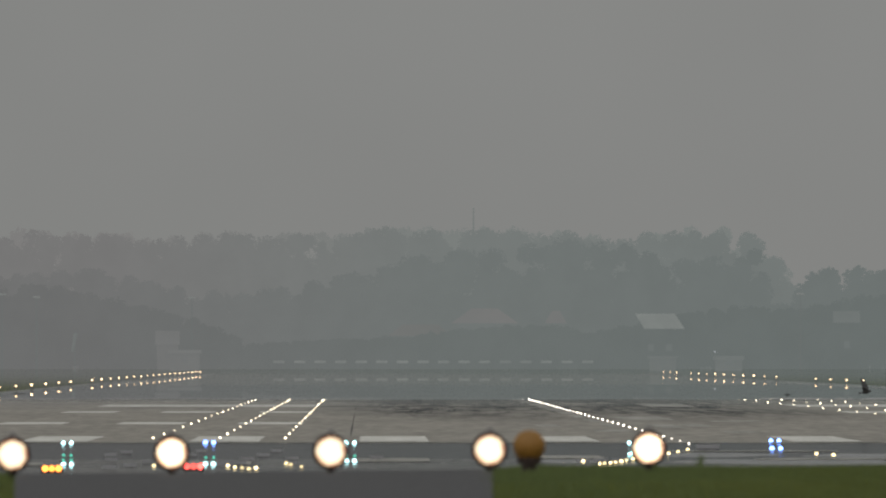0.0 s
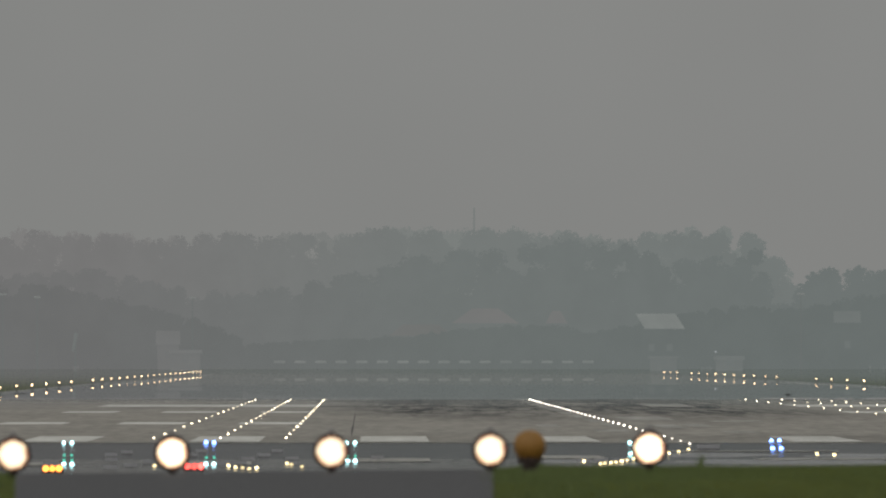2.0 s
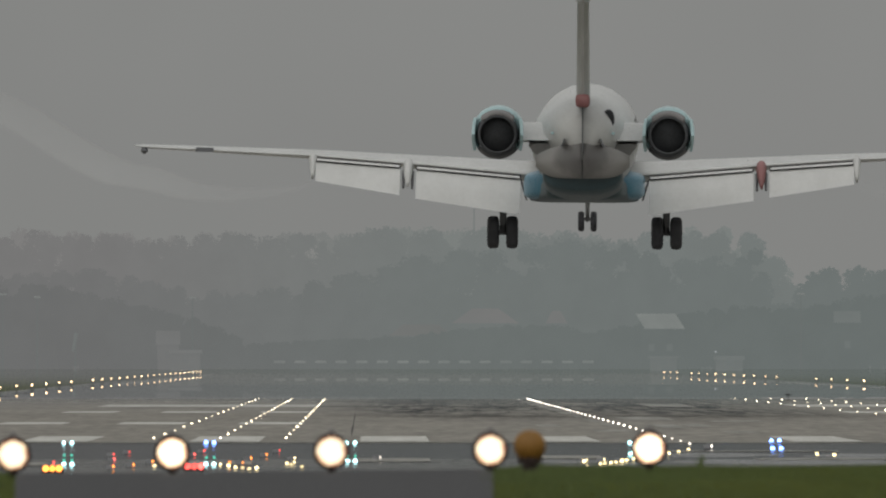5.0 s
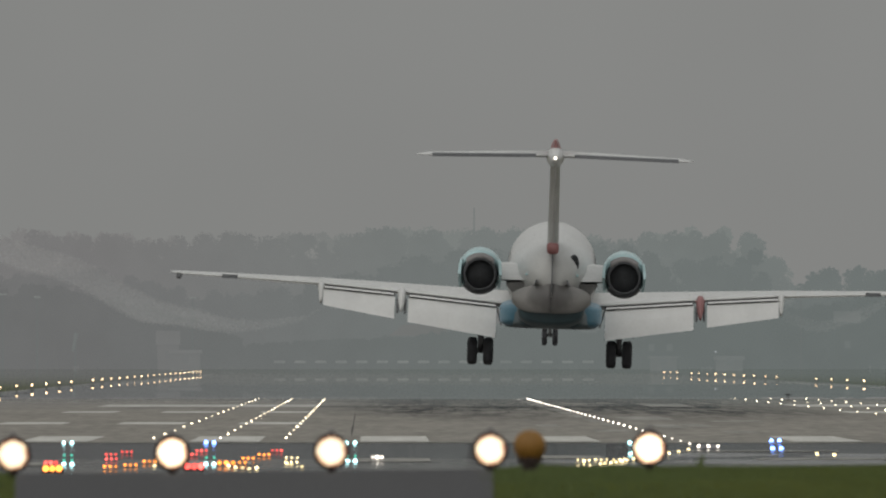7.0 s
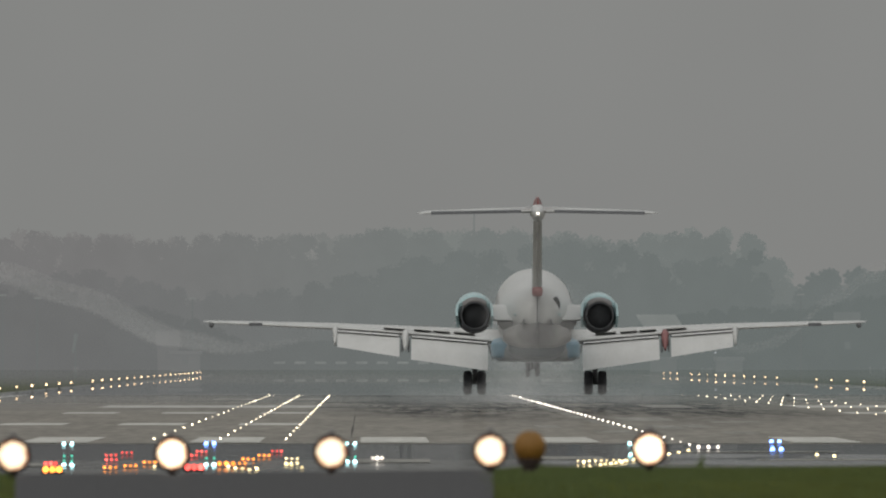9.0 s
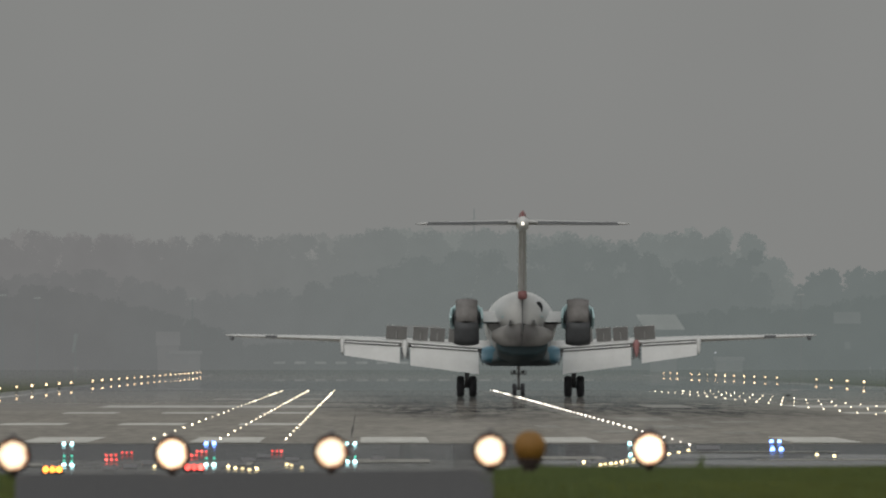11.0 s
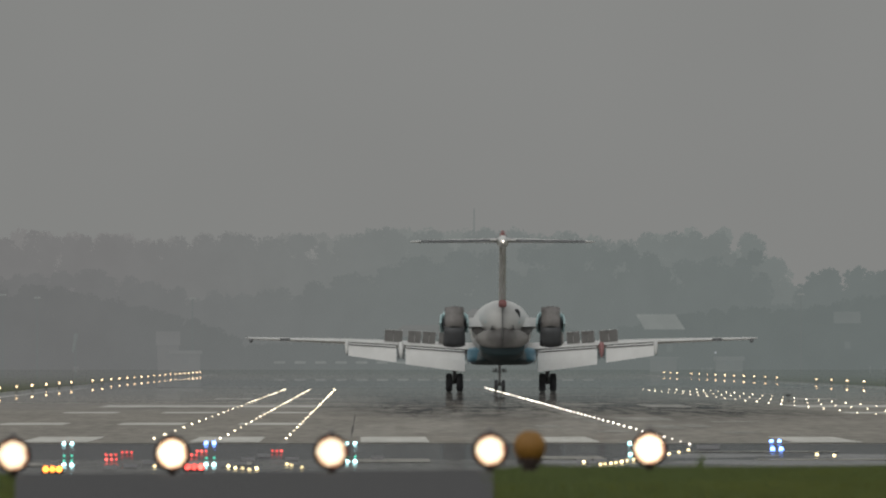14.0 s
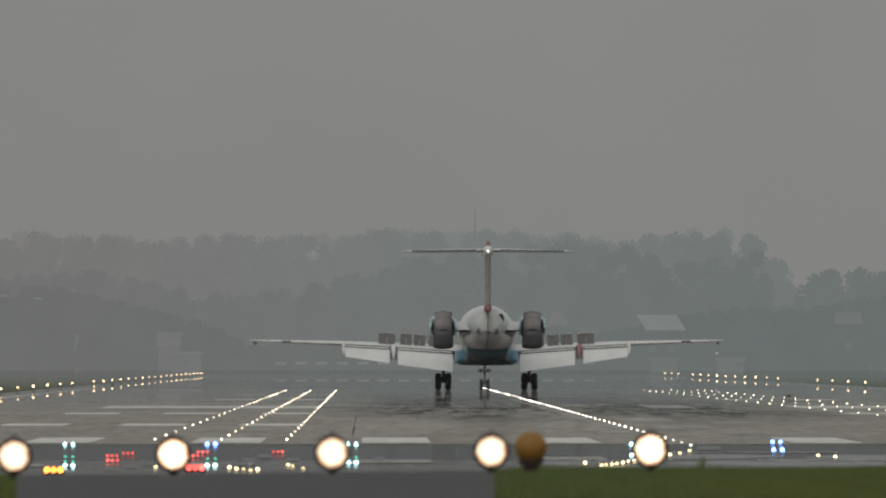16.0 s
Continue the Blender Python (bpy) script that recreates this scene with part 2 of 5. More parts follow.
M_METAL = paint("bare_metal", (0.55, 0.55, 0.54), 0.35, 0.9, 0.15, 3.0)
M_BUCKET = paint("heat_stained_metal", (0.265, 0.25, 0.245), 0.5, 0.1, 0.25, 2.5)
# darker bucket metal: the lower buckets' shade put into the colour; nozzle too
M_BUCKET_LOW = paint("bucket_shade_metal", (0.080, 0.083, 0.090), 0.5, 0.1, 0.25, 2.5)
M_SOOT = paint("sooty_inside", (0.034, 0.036, 0.040), 0.8, 0, 0.3, 3.0)
M_RUBBER = paint("tyre_rubber", (0.075, 0.075, 0.083), 0.75, 0, 0.25, 5.0)
M_STRUT = paint("gear_leg_paint", (0.13, 0.13, 0.135), 0.45, 0.2, 0.2, 4.0)
M_NOSELEG = paint("nose_leg_paint", (0.26, 0.26, 0.26), 0.45, 0.1, 0.2, 4.0)
M_LINE = paint("gap_shade_and_hook", (0.035, 0.035, 0.04), 0.7, 0, 0.2, 4.0)
M_HOUSING = paint("lamp_housing", (0.045, 0.028, 0.024), 0.5, 0.3, 0.2, 8.0)
M_CASE = paint("grey_case", (0.235, 0.235, 0.245), 0.6, 0, 0.15, 8.0)
M_ORANGE = paint("faded_orange_paint", (0.29, 0.135, 0.016), 0.6, 0, 0.3, 6.0)
M_FIXTURE = paint("cast_fixture", (0.16, 0.16, 0.15), 0.5, 0.5, 0.2, 8.0)
M_LAMP = lamp_glass()
M_LENS_WARM = glow("warm_lens", (1.0, 0.86, 0.62), 5.5, 0.65)
M_LENS_GOLD = glow("gold_lens", (1.0, 0.80, 0.42), 3.4, 0.6)
M_LENS_EDGE = glow("edge_lens", (1.0, 0.70, 0.40), 4.2, 0.5)
M_LENS_WHITE = glow("white_lens", (1.0, 0.90, 0.78), 5.0, 0.75)
M_LENS_GREEN = glow("green_lens", (0.50, 0.95, 1.0), 6.0)
M_LENS_DEEPGREEN = glow("deep_green_lens", (0.12, 0.70, 0.5), 1.2)
M_LENS_BLUE = glow("blue_lens", (0.17, 0.33, 1.0), 7.5)
M_LENS_RED = glow("red_lens", (1.0, 0.10, 0.08), 3.2, 0.5)
M_LENS_AMBER = glow("amber_lens", (1.0, 0.30, 0.05), 3.2, 0.5)
# each belt farther off glows paler: haze put into its material
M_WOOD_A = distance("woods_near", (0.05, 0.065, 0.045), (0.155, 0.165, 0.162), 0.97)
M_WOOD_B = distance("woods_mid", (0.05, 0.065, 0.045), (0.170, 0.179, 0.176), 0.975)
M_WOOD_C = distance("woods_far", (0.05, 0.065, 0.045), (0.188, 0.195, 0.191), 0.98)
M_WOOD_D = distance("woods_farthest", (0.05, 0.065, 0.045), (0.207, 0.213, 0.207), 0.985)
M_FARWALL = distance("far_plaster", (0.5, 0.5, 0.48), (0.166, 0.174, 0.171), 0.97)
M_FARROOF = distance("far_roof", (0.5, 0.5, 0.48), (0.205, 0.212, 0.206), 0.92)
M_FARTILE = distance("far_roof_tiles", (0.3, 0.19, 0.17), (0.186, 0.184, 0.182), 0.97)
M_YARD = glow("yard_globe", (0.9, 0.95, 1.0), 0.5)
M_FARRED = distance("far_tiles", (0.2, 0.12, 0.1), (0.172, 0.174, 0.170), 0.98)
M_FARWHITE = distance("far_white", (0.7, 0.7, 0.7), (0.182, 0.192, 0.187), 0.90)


# ---------------------------------------------------------------- mesh helpers
def mesh_of(name, bm, material):
    bm.normal_update()
    me = bpy.data.meshes.new(name)
    bm.to_mesh(me)
    bm.free()
    me.materials.append(material)
    return me


def part(name, bm, material, parent=None, label="", smooth=False, m=None):
    """Links a bmesh as one mesh object, under a thing or part where one is given."""
    ob = new(name, mesh_of(name, bm, material))
    if smooth:
        for p in ob.data.polygons:
            p.use_smooth = True
    if parent is not None:
        ob.parent = parent
    if m is not None:
        ob.matrix_basis = m
    if label:
        ob["label"] = label
    return ob


def box(bm, x0, x1, y0, y1, z0, z1, bevel=0.0):
    r = bmesh.ops.create_cube(bm, size=1.0, matrix=Matrix.LocRotScale(((x0 + x1) / 2, (y0 + y1) / 2, (z0 + z1) / 2), None, (x1 - x0, y1 - y0, z1 - z0)))
    if bevel:
        es = list({e for v in r["verts"] for e in v.link_edges})
        bmesh.ops.bevel(bm, geom=es, offset=bevel, segments=2, affect="EDGES")
    return bm


def loft(bm, rings, caps=True):
    """Skin through rings of equal length, given as lists of points."""
    vs = [[bm.verts.new(p) for p in r] for r in rings]
    k = len(vs[0])
    for a, b in zip(vs, vs[1:]):
        for i in range(k):
            bm.faces.new((a[i], a[(i + 1) % k], b[(i + 1) % k], b[i]))
    if caps:
        bm.faces.new(list(reversed(vs[0])))
        bm.faces.new(vs[-1])
    bmesh.ops.recalc_face_normals(bm, faces=bm.faces)
    return bm


def ring(cx, y, cz, rx, rz, k=32, power=2.0):
    """A closed oval across the y axis."""
    pts = []
    for i in range(k):
        a = 2 * math.pi * i / k
        c, s = math.cos(a), math.sin(a)
        pts.append((cx + rx * math.copysign(abs(c) ** (2 / power), c), y, cz + rz * math.copysign(abs(s) ** (2 / power), s)))
    return pts


def tube(bm, a, b, r0, r1=None, k=12):
    """A round bar from a to b."""
    a, b = Vector(a), Vector(b)
    r1 = r0 if r1 is None else r1
    q = (b - a).to_track_quat("Z", "Y").to_matrix()
    rings = []
    for c, r in ((a, r0), (b, r1)):
        rings.append([tuple(c + q @ Vector((r * math.cos(2 * math.pi * i / k), r * math.sin(2 * math.pi * i / k), 0))) for i in range(k)])
    vs = [[bm.verts.new(p) for p in r] for r in rings]
    fs = [bm.faces.new((vs[0][i], vs[0][(i + 1) % k], vs[1][(i + 1) % k], vs[1][i])) for i in range(k)]
    fs += [bm.faces.new(list(reversed(vs[0]))), bm.faces.new(vs[1])]
    bmesh.ops.recalc_face_normals(bm, faces=fs)
    return bm


def lathe(bm, profile, axis="Y", k=28, centre=(0, 0, 0)):
    """A turned body: profile of (along, radius)."""
    rings = []
    for t, r in profile:
        pts = []
        for i in range(k):
            a = 2 * math.pi * i / k
            u, v = r * math.cos(a), r * math.sin(a)
            p = {"X": (t, u, v), "Y": (u, t, v), "Z": (u, v, t)}[axis]
            pts.append((p[0] + centre[0], p[1] + centre[1], p[2] + centre[2]))
        rings.append(pts)
    return loft(bm, rings)


def lerp(x, xs, ys):
    return float(np.interp(x, xs, ys))


# ---------------------------------------------------------------- ground and runway
BERM_Y = [-400, 60, 100, 146, 152, 169, 176, 235, 300, 4950]
BERM_Z = [0.2, 0.2, 0.35, 0.93, 1.01, 1.02, 0.97, -0.02, -0.03, -0.03]


def ground_z(x, y):
    z = lerp(y, BERM_Y, BERM_Z)
    if 140 < y < 200:
        z += 0.010 * max(-8, min(8, x + 0.23))
    return z


def ground():
    ys = sorted(set(list(range(-400, 60, 60)) + list(range(60, 140, 8)) + list(range(140, 184, 2)) + list(range(184, 310, 7)) + list(range(310, 4951, 145)) + [4950]))
    xs = [-4000, -1500, -600, -300, -150, -80, -50, -30, -20, -12, -8, -5, -3.5, -2.5, -1.5, -0.5, 0.5, 1.5, 2.5, 3.5, 5, 8, 12, 20, 30, 45, 60, 100, 200, 400, 900, 1800, 4000]
    bm = bmesh.new()
    vs = [[bm.verts.new((x, y, ground_z(x, y))) for x in xs] for y in ys]
    for a, b in zip(vs, vs[1:]):
        for i in range(len(xs) - 1):
            bm.faces.new((a[i], a[i + 1], b[i + 1], b[i]))
    ob = part("ground", bm, M_GRASS, smooth=True)
    return tagged(ob, "damp mown airfield grass reaching the horizon", "ground", kind="structure")


def sheet(name, x0, x1, y0, y1, z, material, label, category, step=60.0, parent=None, thick=0.0):
    """A level sheet cut across into lengths."""
    bm = bmesh.new()
    n = max(1, int((y1 - y0) / step))
    rows = []
    for i in range(n + 1):
        y = y0 + (y1 - y0) * i / n
        rows.append((bm.verts.new((x0, y, z)), bm.verts.new((x1, y, z))))
    for a, b in zip(rows, rows[1:]):
        bm.faces.new((a[0], a[1], b[1], b[0]))
    if thick:
        r = bmesh.ops.extrude_face_region(bm, geom=list(bm.faces))
        for v in r["geom"]:
            if isinstance(v, bmesh.types.BMVert):
                v.co.z -= thick
        bmesh.ops.recalc_face_normals(bm, faces=bm.faces)
    ob = part(name, bm, material, parent)
    if parent is None:
        tagged(ob, label, category, kind="structure")
    return ob


ground()
runway = sheet("runway", CENTRE - 27, CENTRE + 27, 519, 2850, 0.0, M_RUNWAY, "wet worn grey concrete runway with rubber streaks", "runway", thick=0.12)
old_road = sheet("pavement_lead_in", CENTRE - 32, CENTRE + 34, 300, 436, -0.004, M_CONCRETE, "wet grey concrete lead-in before the asphalt", "pavement", thick=0.1)
road = sheet("pavement", CENTRE - 32, CENTRE + 34, 436, 518.9, -0.004, M_ASPHALT, "wet dark asphalt apron before the runway threshold", "pavement", thick=0.1)

# pad under the row of lamps
def lamp_pad():
    bm = bmesh.new()
    rows = []
    for y in (100, 118, 138, 146, 149, 152, 158, 164, 168, 172, 176):
        rows.append([bm.verts.new((x, y, ground_z(x, y) + 0.006)) for x in (-0.0144 * y, -0.0085 * y, -0.0015 * y, 0.00528 * y)])
    for a, b in zip(rows, rows[1:]):
        for i in range(3):
            bm.faces.new((a[i], a[i + 1], b[i + 1], b[i]))
    tagged(part("pavement_strip", bm, M_PAD), "smooth dark grey tarred strip under the approach lamps", "pavement", kind="structure")


lamp_pad()


# ---------------------------------------------------------------- painted markings, laid on the runway as pieces of it
def bar(name, x0, x1, y0, y1, material, parent, z=0.006):
    """One painted bar, with a slightly wavering edge."""
    bm = bmesh.new()
    n = 6
    rows = []
    for i in range(n + 1):
        y = y0 + (y1 - y0) * i / n
        w = 0.03 * noise.noise((x0, y * 0.3, 1.0))
        rows.append((bm.verts.new((x0 + w, y, z)), bm.verts.new((x1 - w, y, z))))
    for a, b in zip(rows, rows[1:]):
        bm.faces.new((a[0], a[1], b[1], b[0]))
    return part(name, bm, material, parent)


for k in (2.85, 6.55, 10.25, 13.95, 17.6):
    for side in (-1, 1):
        c = CENTRE + side * k
        bar("threshold_stripe", c - 0.75, c + 0.75, 526, 562, M_MARK, runway)
for y0, length, offs in ((664, 22.5, ((8.9, 10.7), (12.2, 14.0), (15.5, 17.3))), (806, 22.5, ((8.9, 10.7), (12.2, 14.0), (15.5, 17.3))),
                         (905, 45, ((9.0, 17.2),)), (1090, 22.5, ((8.9, 10.7), (12.2, 14.0))), (1240, 22.5, ((8.9, 10.7), (12.2, 14.0)))):
    for a, b in offs:
        for side in (-1, 1):
            x0, x1 = sorted((CENTRE + side * a, CENTRE + side * b))
            bar("touchdown_bar", x0, x1, y0, y0 + length, M_MARK, runway)
for i in range(18):
    y = 640 + 50 * i
    bar("centre_dash", CENTRE - 0.75, CENTRE - 0.3, y, y + 30, M_MARK_WORN, runway)
# worn pale paint patches beside the centreline, placed to fit the camera's view
for x0, x1, y0, y1 in ((10.7, 12.4, 905, 965), (7.6, 9.1, 712, 752), (7.7, 8.4, 628, 662), (8.6, 9.2, 640, 668), (5.7, 6.6, 597, 613), (8.8, 9.6, 588, 603), (4.6, 5.2, 640, 662), (9.9, 11.4, 690, 705)):
    bar("number_bar", x0, x1, y0, y1, M_MARK_WORN, runway)
for side in (-1, 1):
    bar("edge_line", CENTRE + side * 24.5 - 0.45, CENTRE + side * 24.5 + 0.45, 530, 2800, M_MARK, runway)
# slab joints and expansion seams, the cross ones stretched along y for the camera's view
for x in (-0.32, 14.7):
    bar("slab_joint", x - 0.014, x + 0.014, 560, 930, M_JOINT, runway, 0.004)
for y in (905, 1015, 1180):
    bar("cross_joint", -2.0, 12.5, y, y + 14, M_JOINT, runway, 0.005)
# pale bars painting the threshold stripes' mirage onto the pavement before the threshold
for x0, x1, y0, y1 in ((-0.3, 1.15, 424, 438), (3.2, 4.35, 436, 450), (-6.4, -4.95, 408, 420), (-3.35, -1.95, 412, 426), (7.0, 12.6, 432, 438), (5.6, 9.2, 470, 474)):
    bar("approach_bar", x0, x1, y0, y1, M_MARK_WORN, road if y0 > 436 else old_road)
bar("threshold_line", CENTRE - 26, CENTRE + 26, 519.2, 522, M_MARK_WORN, runway, 0.007)


# ---------------------------------------------------------------- airfield lights
def inset_light(name, lens_mat, r, label, lenses=(0.0,)):
    """A low cast dome with its lens towards the approach."""
    top = new(name)
    bm = bmesh.new()
    lathe(bm, [(-0.02, r * 1.5), (0.004, r * 1.45), (0.008, r * 0.9), (0.010, r * 0.2)], "Z", 14)
    part("rim", bm, M_FIXTURE, top)
    for dx in lenses:
        bm = bmesh.new()
        bmesh.ops.create_uvsphere(bm, u_segments=10, v_segments=7, radius=r, matrix=Matrix.LocRotScale((dx, -r * 0.9, r * 0.35), None, (1, 0.6, 1)))
        part("lens", bm, lens_mat, top, smooth=True)
    return tagged(top, label, "runway light")


def post_light(name, lens_mat, r, h, label, lenses=(0.0,)):
    """A raised light: base plate, short stem, cap and lens."""
    top = new(name)
    bm = bmesh.new()
    lathe(bm, [(0.0, 0.12), (0.02, 0.12), (0.025, 0.03), (h - r, 0.025)], "Z", 12)
    part("stem", bm, M_FIXTURE, top)
    bm = bmesh.new()
    for dx in lenses:
        lathe(bm, [(h - r, r * 0.7), (h - r * 0.8, r * 1.02), (h - r * 0.6, r * 0.9)], "Z", 12, (dx, 0.02, 0))
    part("collar", bm, M_HOUSING, top)
    for dx in lenses:
        bm = bmesh.new()
        bmesh.ops.create_uvsphere(bm, u_segments=12, v_segments=8, radius=r, matrix=Matrix.Translation((dx, 0, h)))
        part("lens", bm, lens_mat, top, smooth=True)
    return tagged(top, label, "runway light")


def strew(first, group, places):
    first["group"] = group
    for i, p in enumerate(places):
        if i == 0:
            first.matrix_basis = pose(*p)
        else:
            copy_thing(first, pose(*p))


tdz = [(x, 548 + 30 * i, 0.0) for i in range(31) for x in (-1.78, -3.26, -4.76, 16.57, 18.17, 19.75)]
strew(inset_light("touchdown_light", M_LENS_WARM, 0.024, "small lit white touchdown light set into the runway"), "touchdown zone lights", tdz)
strew(inset_light("centreline_light", M_LENS_WHITE, 0.028, "small lit white centreline light set into the runway"), "runway centreline lights",
      [(6.84 + 0.0007 * 15.4 * i, 512 + 15.4 * i, 0.0 if i else -0.004) for i in range(72)])
edges = [(CENTRE - 26, 1311 + 61.1 * i, 0.0) for i in range(-9, 25) if i not in (5,)] + [(CENTRE + 26.2, 1626 + 57.3 * i, 0.0) for i in range(-16, 20) if i not in (-1, 4, 5, 16)]
strew(post_light("edge_light", M_LENS_EDGE, 0.064, 0.32, "lit warm white edge light on a short stem"), "runway edge lights", edges)
strew(inset_light("threshold_light", M_LENS_GREEN, 0.040, "lit blue-green threshold light with two lenses", (-0.085, 0.085)), "threshold lights",
      [(-6.31 + 3.005 * i, 516, 0.0) for i in range(7) if i not in (1, 5)])
strew(inset_light("blue_light", M_LENS_BLUE, 0.048, "lit blue light with two lenses set into the pavement", (-0.085, 0.085)), "blue lights",
      [(-3.29, 516, 0.0), (8.90, 527, 0.0), (8.17, 482, 0.0)])
# the next two sets add lamps for the threshold lights' mirage images
strew(inset_light("pre_threshold_light", M_LENS_GREEN, 0.037, "blue-green light added for a threshold light's mirage image", (-0.066, 0.066)), "lights before the threshold",
      [(-5.02, 410.5, 0.0), (-2.63, 412, 0.0), (-0.24, 424, 0.0), (5.05, 456, 0.0)])
strew(inset_light("green_light", M_LENS_DEEPGREEN, 0.027, "dim green light added for a threshold light's mirage image", (-0.07, 0.07)), "dim green lights",
      [(-5.22, 427, 0.0), (-2.80, 440, 0.0), (-0.25, 446, 0.0), (-5.50, 450, 0.0)])


def red_bar(name, lens_mat, label, pitch, r, tall=0.75, m_case=None):
    """A low case on two feet with three round lenses in a row."""
    top = new(name)
    w = pitch + r * 1.3
    base = 0.03 if m_case is None else 0.012
    bm = bmesh.new()
    box(bm, -w, w, -0.03, 0.07, base - 0.02, base + r * 2 * tall, 0.006)
    part("case", bm, m_case or M_HOUSING, top)
    for x in (-w * 0.7, w * 0.7):
        bm = bmesh.new()
        tube(bm, (x, 0.02, -0.02), (x, 0.02, base), 0.02, k=8)
        part("foot", bm, M_FIXTURE, top)
    for x in (-pitch, 0.0, pitch):
        bm = bmesh.new()
        lathe(bm, [(-0.06, r * 0.5), (-0.055, r * 0.92), (-0.03, r)], "Y", 14, (x, 0, base + r * 1.05))
        part("lens", bm, lens_mat, top)
    return tagged(top, label, "approach light")


strew(red_bar("red_light_bar", M_LENS_RED, "low lit bar of three red approach lenses", 0.105, 0.052), "red approach light bars",
      [(-2.72, 387.0, 0)])
strew(red_bar("amber_light_bar", M_LENS_AMBER, "low lit bar of three amber-red approach lenses", 0.105, 0.052), "amber approach light bars",
      [(-4.88, 379.4, 0)])
def shimmer_bar(name, lens_mat, label, group, pitch, r, places):
    """Light bars whose added turn stands in for shimmer; returned with their places."""
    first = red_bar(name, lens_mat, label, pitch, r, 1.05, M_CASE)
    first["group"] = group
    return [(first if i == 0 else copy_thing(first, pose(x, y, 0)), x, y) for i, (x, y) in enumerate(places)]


LATE_BARS = shimmer_bar("swivel_light_bar", M_LENS_RED, "small bar of three red lenses, turned in place of shimmer", "turning red light bars", 0.088, 0.021, [(-4.52, 461.2), (-4.69, 448.8), (-4.47, 428.3), (-3.2, 448.8), (-3.14, 467.0), (-1.7, 468.4)])
BRIEF_BARS = (shimmer_bar("amber_swivel_light_bar", M_LENS_AMBER, "small bar of three amber lenses, turned in place of shimmer", "turning amber light bars", 0.092, 0.023, [(-4.17, 397.6), (-3.9, 404.0), (-3.7, 417.5), (-2.13, 412.9), (-2.07, 430.7), (-1.86, 447.5)])
              + shimmer_bar("wide_swivel_light_bar", M_LENS_AMBER, "wide bar of three bright amber lenses, turned in place of shimmer", "turning amber light bars", 0.115, 0.036, [(-2.33, 408.4)])
              + shimmer_bar("red_swivel_light_bar", M_LENS_RED, "bar of three red lenses before the pad, turned in place of shimmer", "turning red light bars", 0.085, 0.032, [(-5.3, 409.9)])
              + shimmer_bar("white_swivel_light_bar", M_LENS_WHITE, "bar of three white lenses, turned in place of shimmer", "turning white light bars", 0.08, 0.030, [(0.22, 433.2)])
              + shimmer_bar("long_white_swivel_light_bar", M_LENS_WHITE, "long bar of three white lenses, turned in place of shimmer", "turning white light bars", 0.195, 0.03, [(6.9, 488.3)])
              + shimmer_bar("gold_swivel_light_bar", M_LENS_GOLD, "small bar of three gold lenses, turned in place of shimmer", "turning gold light bars", 0.10, 0.017, [(3.82, 424.6), (4.14, 425.8), (4.47, 427.1), (3.64, 404.0), (-1.31, 434.5), (-1.26, 415.2)]))
# lamps added to stand in for mirage images of lights farther on
strew(inset_light("approach_light", M_LENS_GOLD, 0.032, "small warm light added for a mirage image on the asphalt"), "inset approach lights",
      [(-3.51, 405.2, 0), (-2.43, 409.5, 0), (-2.28, 405.2, 0), (-2.13, 399.0, 0), (-2.00, 396.9, 0), (-1.87, 392.9, 0), (-1.77, 396.9, 0), (-1.33, 413.9, 0), (-1.24, 409.5, 0), (-1.04, 401.0, 0), (3.81, 423.0, 0), (3.99, 411.7, 0), (4.09, 413.9, 0), (4.21, 416.1, 0), (4.32, 418.4, 0), (4.47, 423.0, 0), (4.60, 427.6, 0), (4.78, 432.4, 0), (5.73, 458.0, 0), (6.02, 466.3, 0), (6.36, 477.8, 0), (8.47, 455.3, 0), (8.69, 450.0, 0)])


def puddle(x, y, rx, ry, seed):
    """A shallow pool with an uneven shore."""
    bm = bmesh.new()
    vs = []
    for i in range(48):
        a = 2 * math.pi * i / 48
        r = 1 + 0.30 * noise.noise((math.cos(a) * 1.6, math.sin(a) * 1.6, seed)) + 0.16 * noise.noise((math.cos(a) * 5, math.sin(a) * 5, seed + 4))
        vs.append((x + rx * r * math.cos(a), y + ry * r * math.sin(a)))
    loft(bm, [[(u, v, z) for u, v in vs] for z in (-0.006, -0.001)])
    tagged(part("puddle", bm, M_PUDDLE), "shallow pool of rainwater lying on the asphalt", "puddle", "rainwater pools")


for px_, py_, rx_, ry_, seed_ in ((7.4, 424, 2.0, 12, 1.3), (6.4, 455, 1.5, 10, 5.7), (9.6, 448, 1.4, 12, 9.2), (3.5, 427, 0.7, 7, 14.4)):
    puddle(px_, py_, rx_, ry_, seed_)


def rain_film():
    """Added mirror sheet for the mirage, in six lengths; hides far lights, then draws back."""
    top = new("rain_film")
    for k in range(6):
        bm = bmesh.new()
        rows = []
        for i in range(4 * k, 4 * k + 5):
            wob = 6 * noise.noise((i * 0.7, 2.0, 0.0)) if i else 0.0
            rows.append([bm.verts.new((x + wob, 570.0 * i / 24 + (14 * noise.noise((x * 0.35, 5.0, 1.0)) if i == 0 else 0.0), 0.0 if i else -0.046)) for x in range(-18, 33, 3)])
        for a, b in zip(rows, rows[1:]):
            for i in range(len(a) - 1):
                bm.faces.new((a[i], a[i + 1], b[i + 1], b[i]))
        part("water_sheet", bm, M_MIRAGE, top)
    return tagged(top, "mirror-smooth sheet standing in for the mirage over the far runway", "rainwater")


MIRAGE_FILM = rain_film()


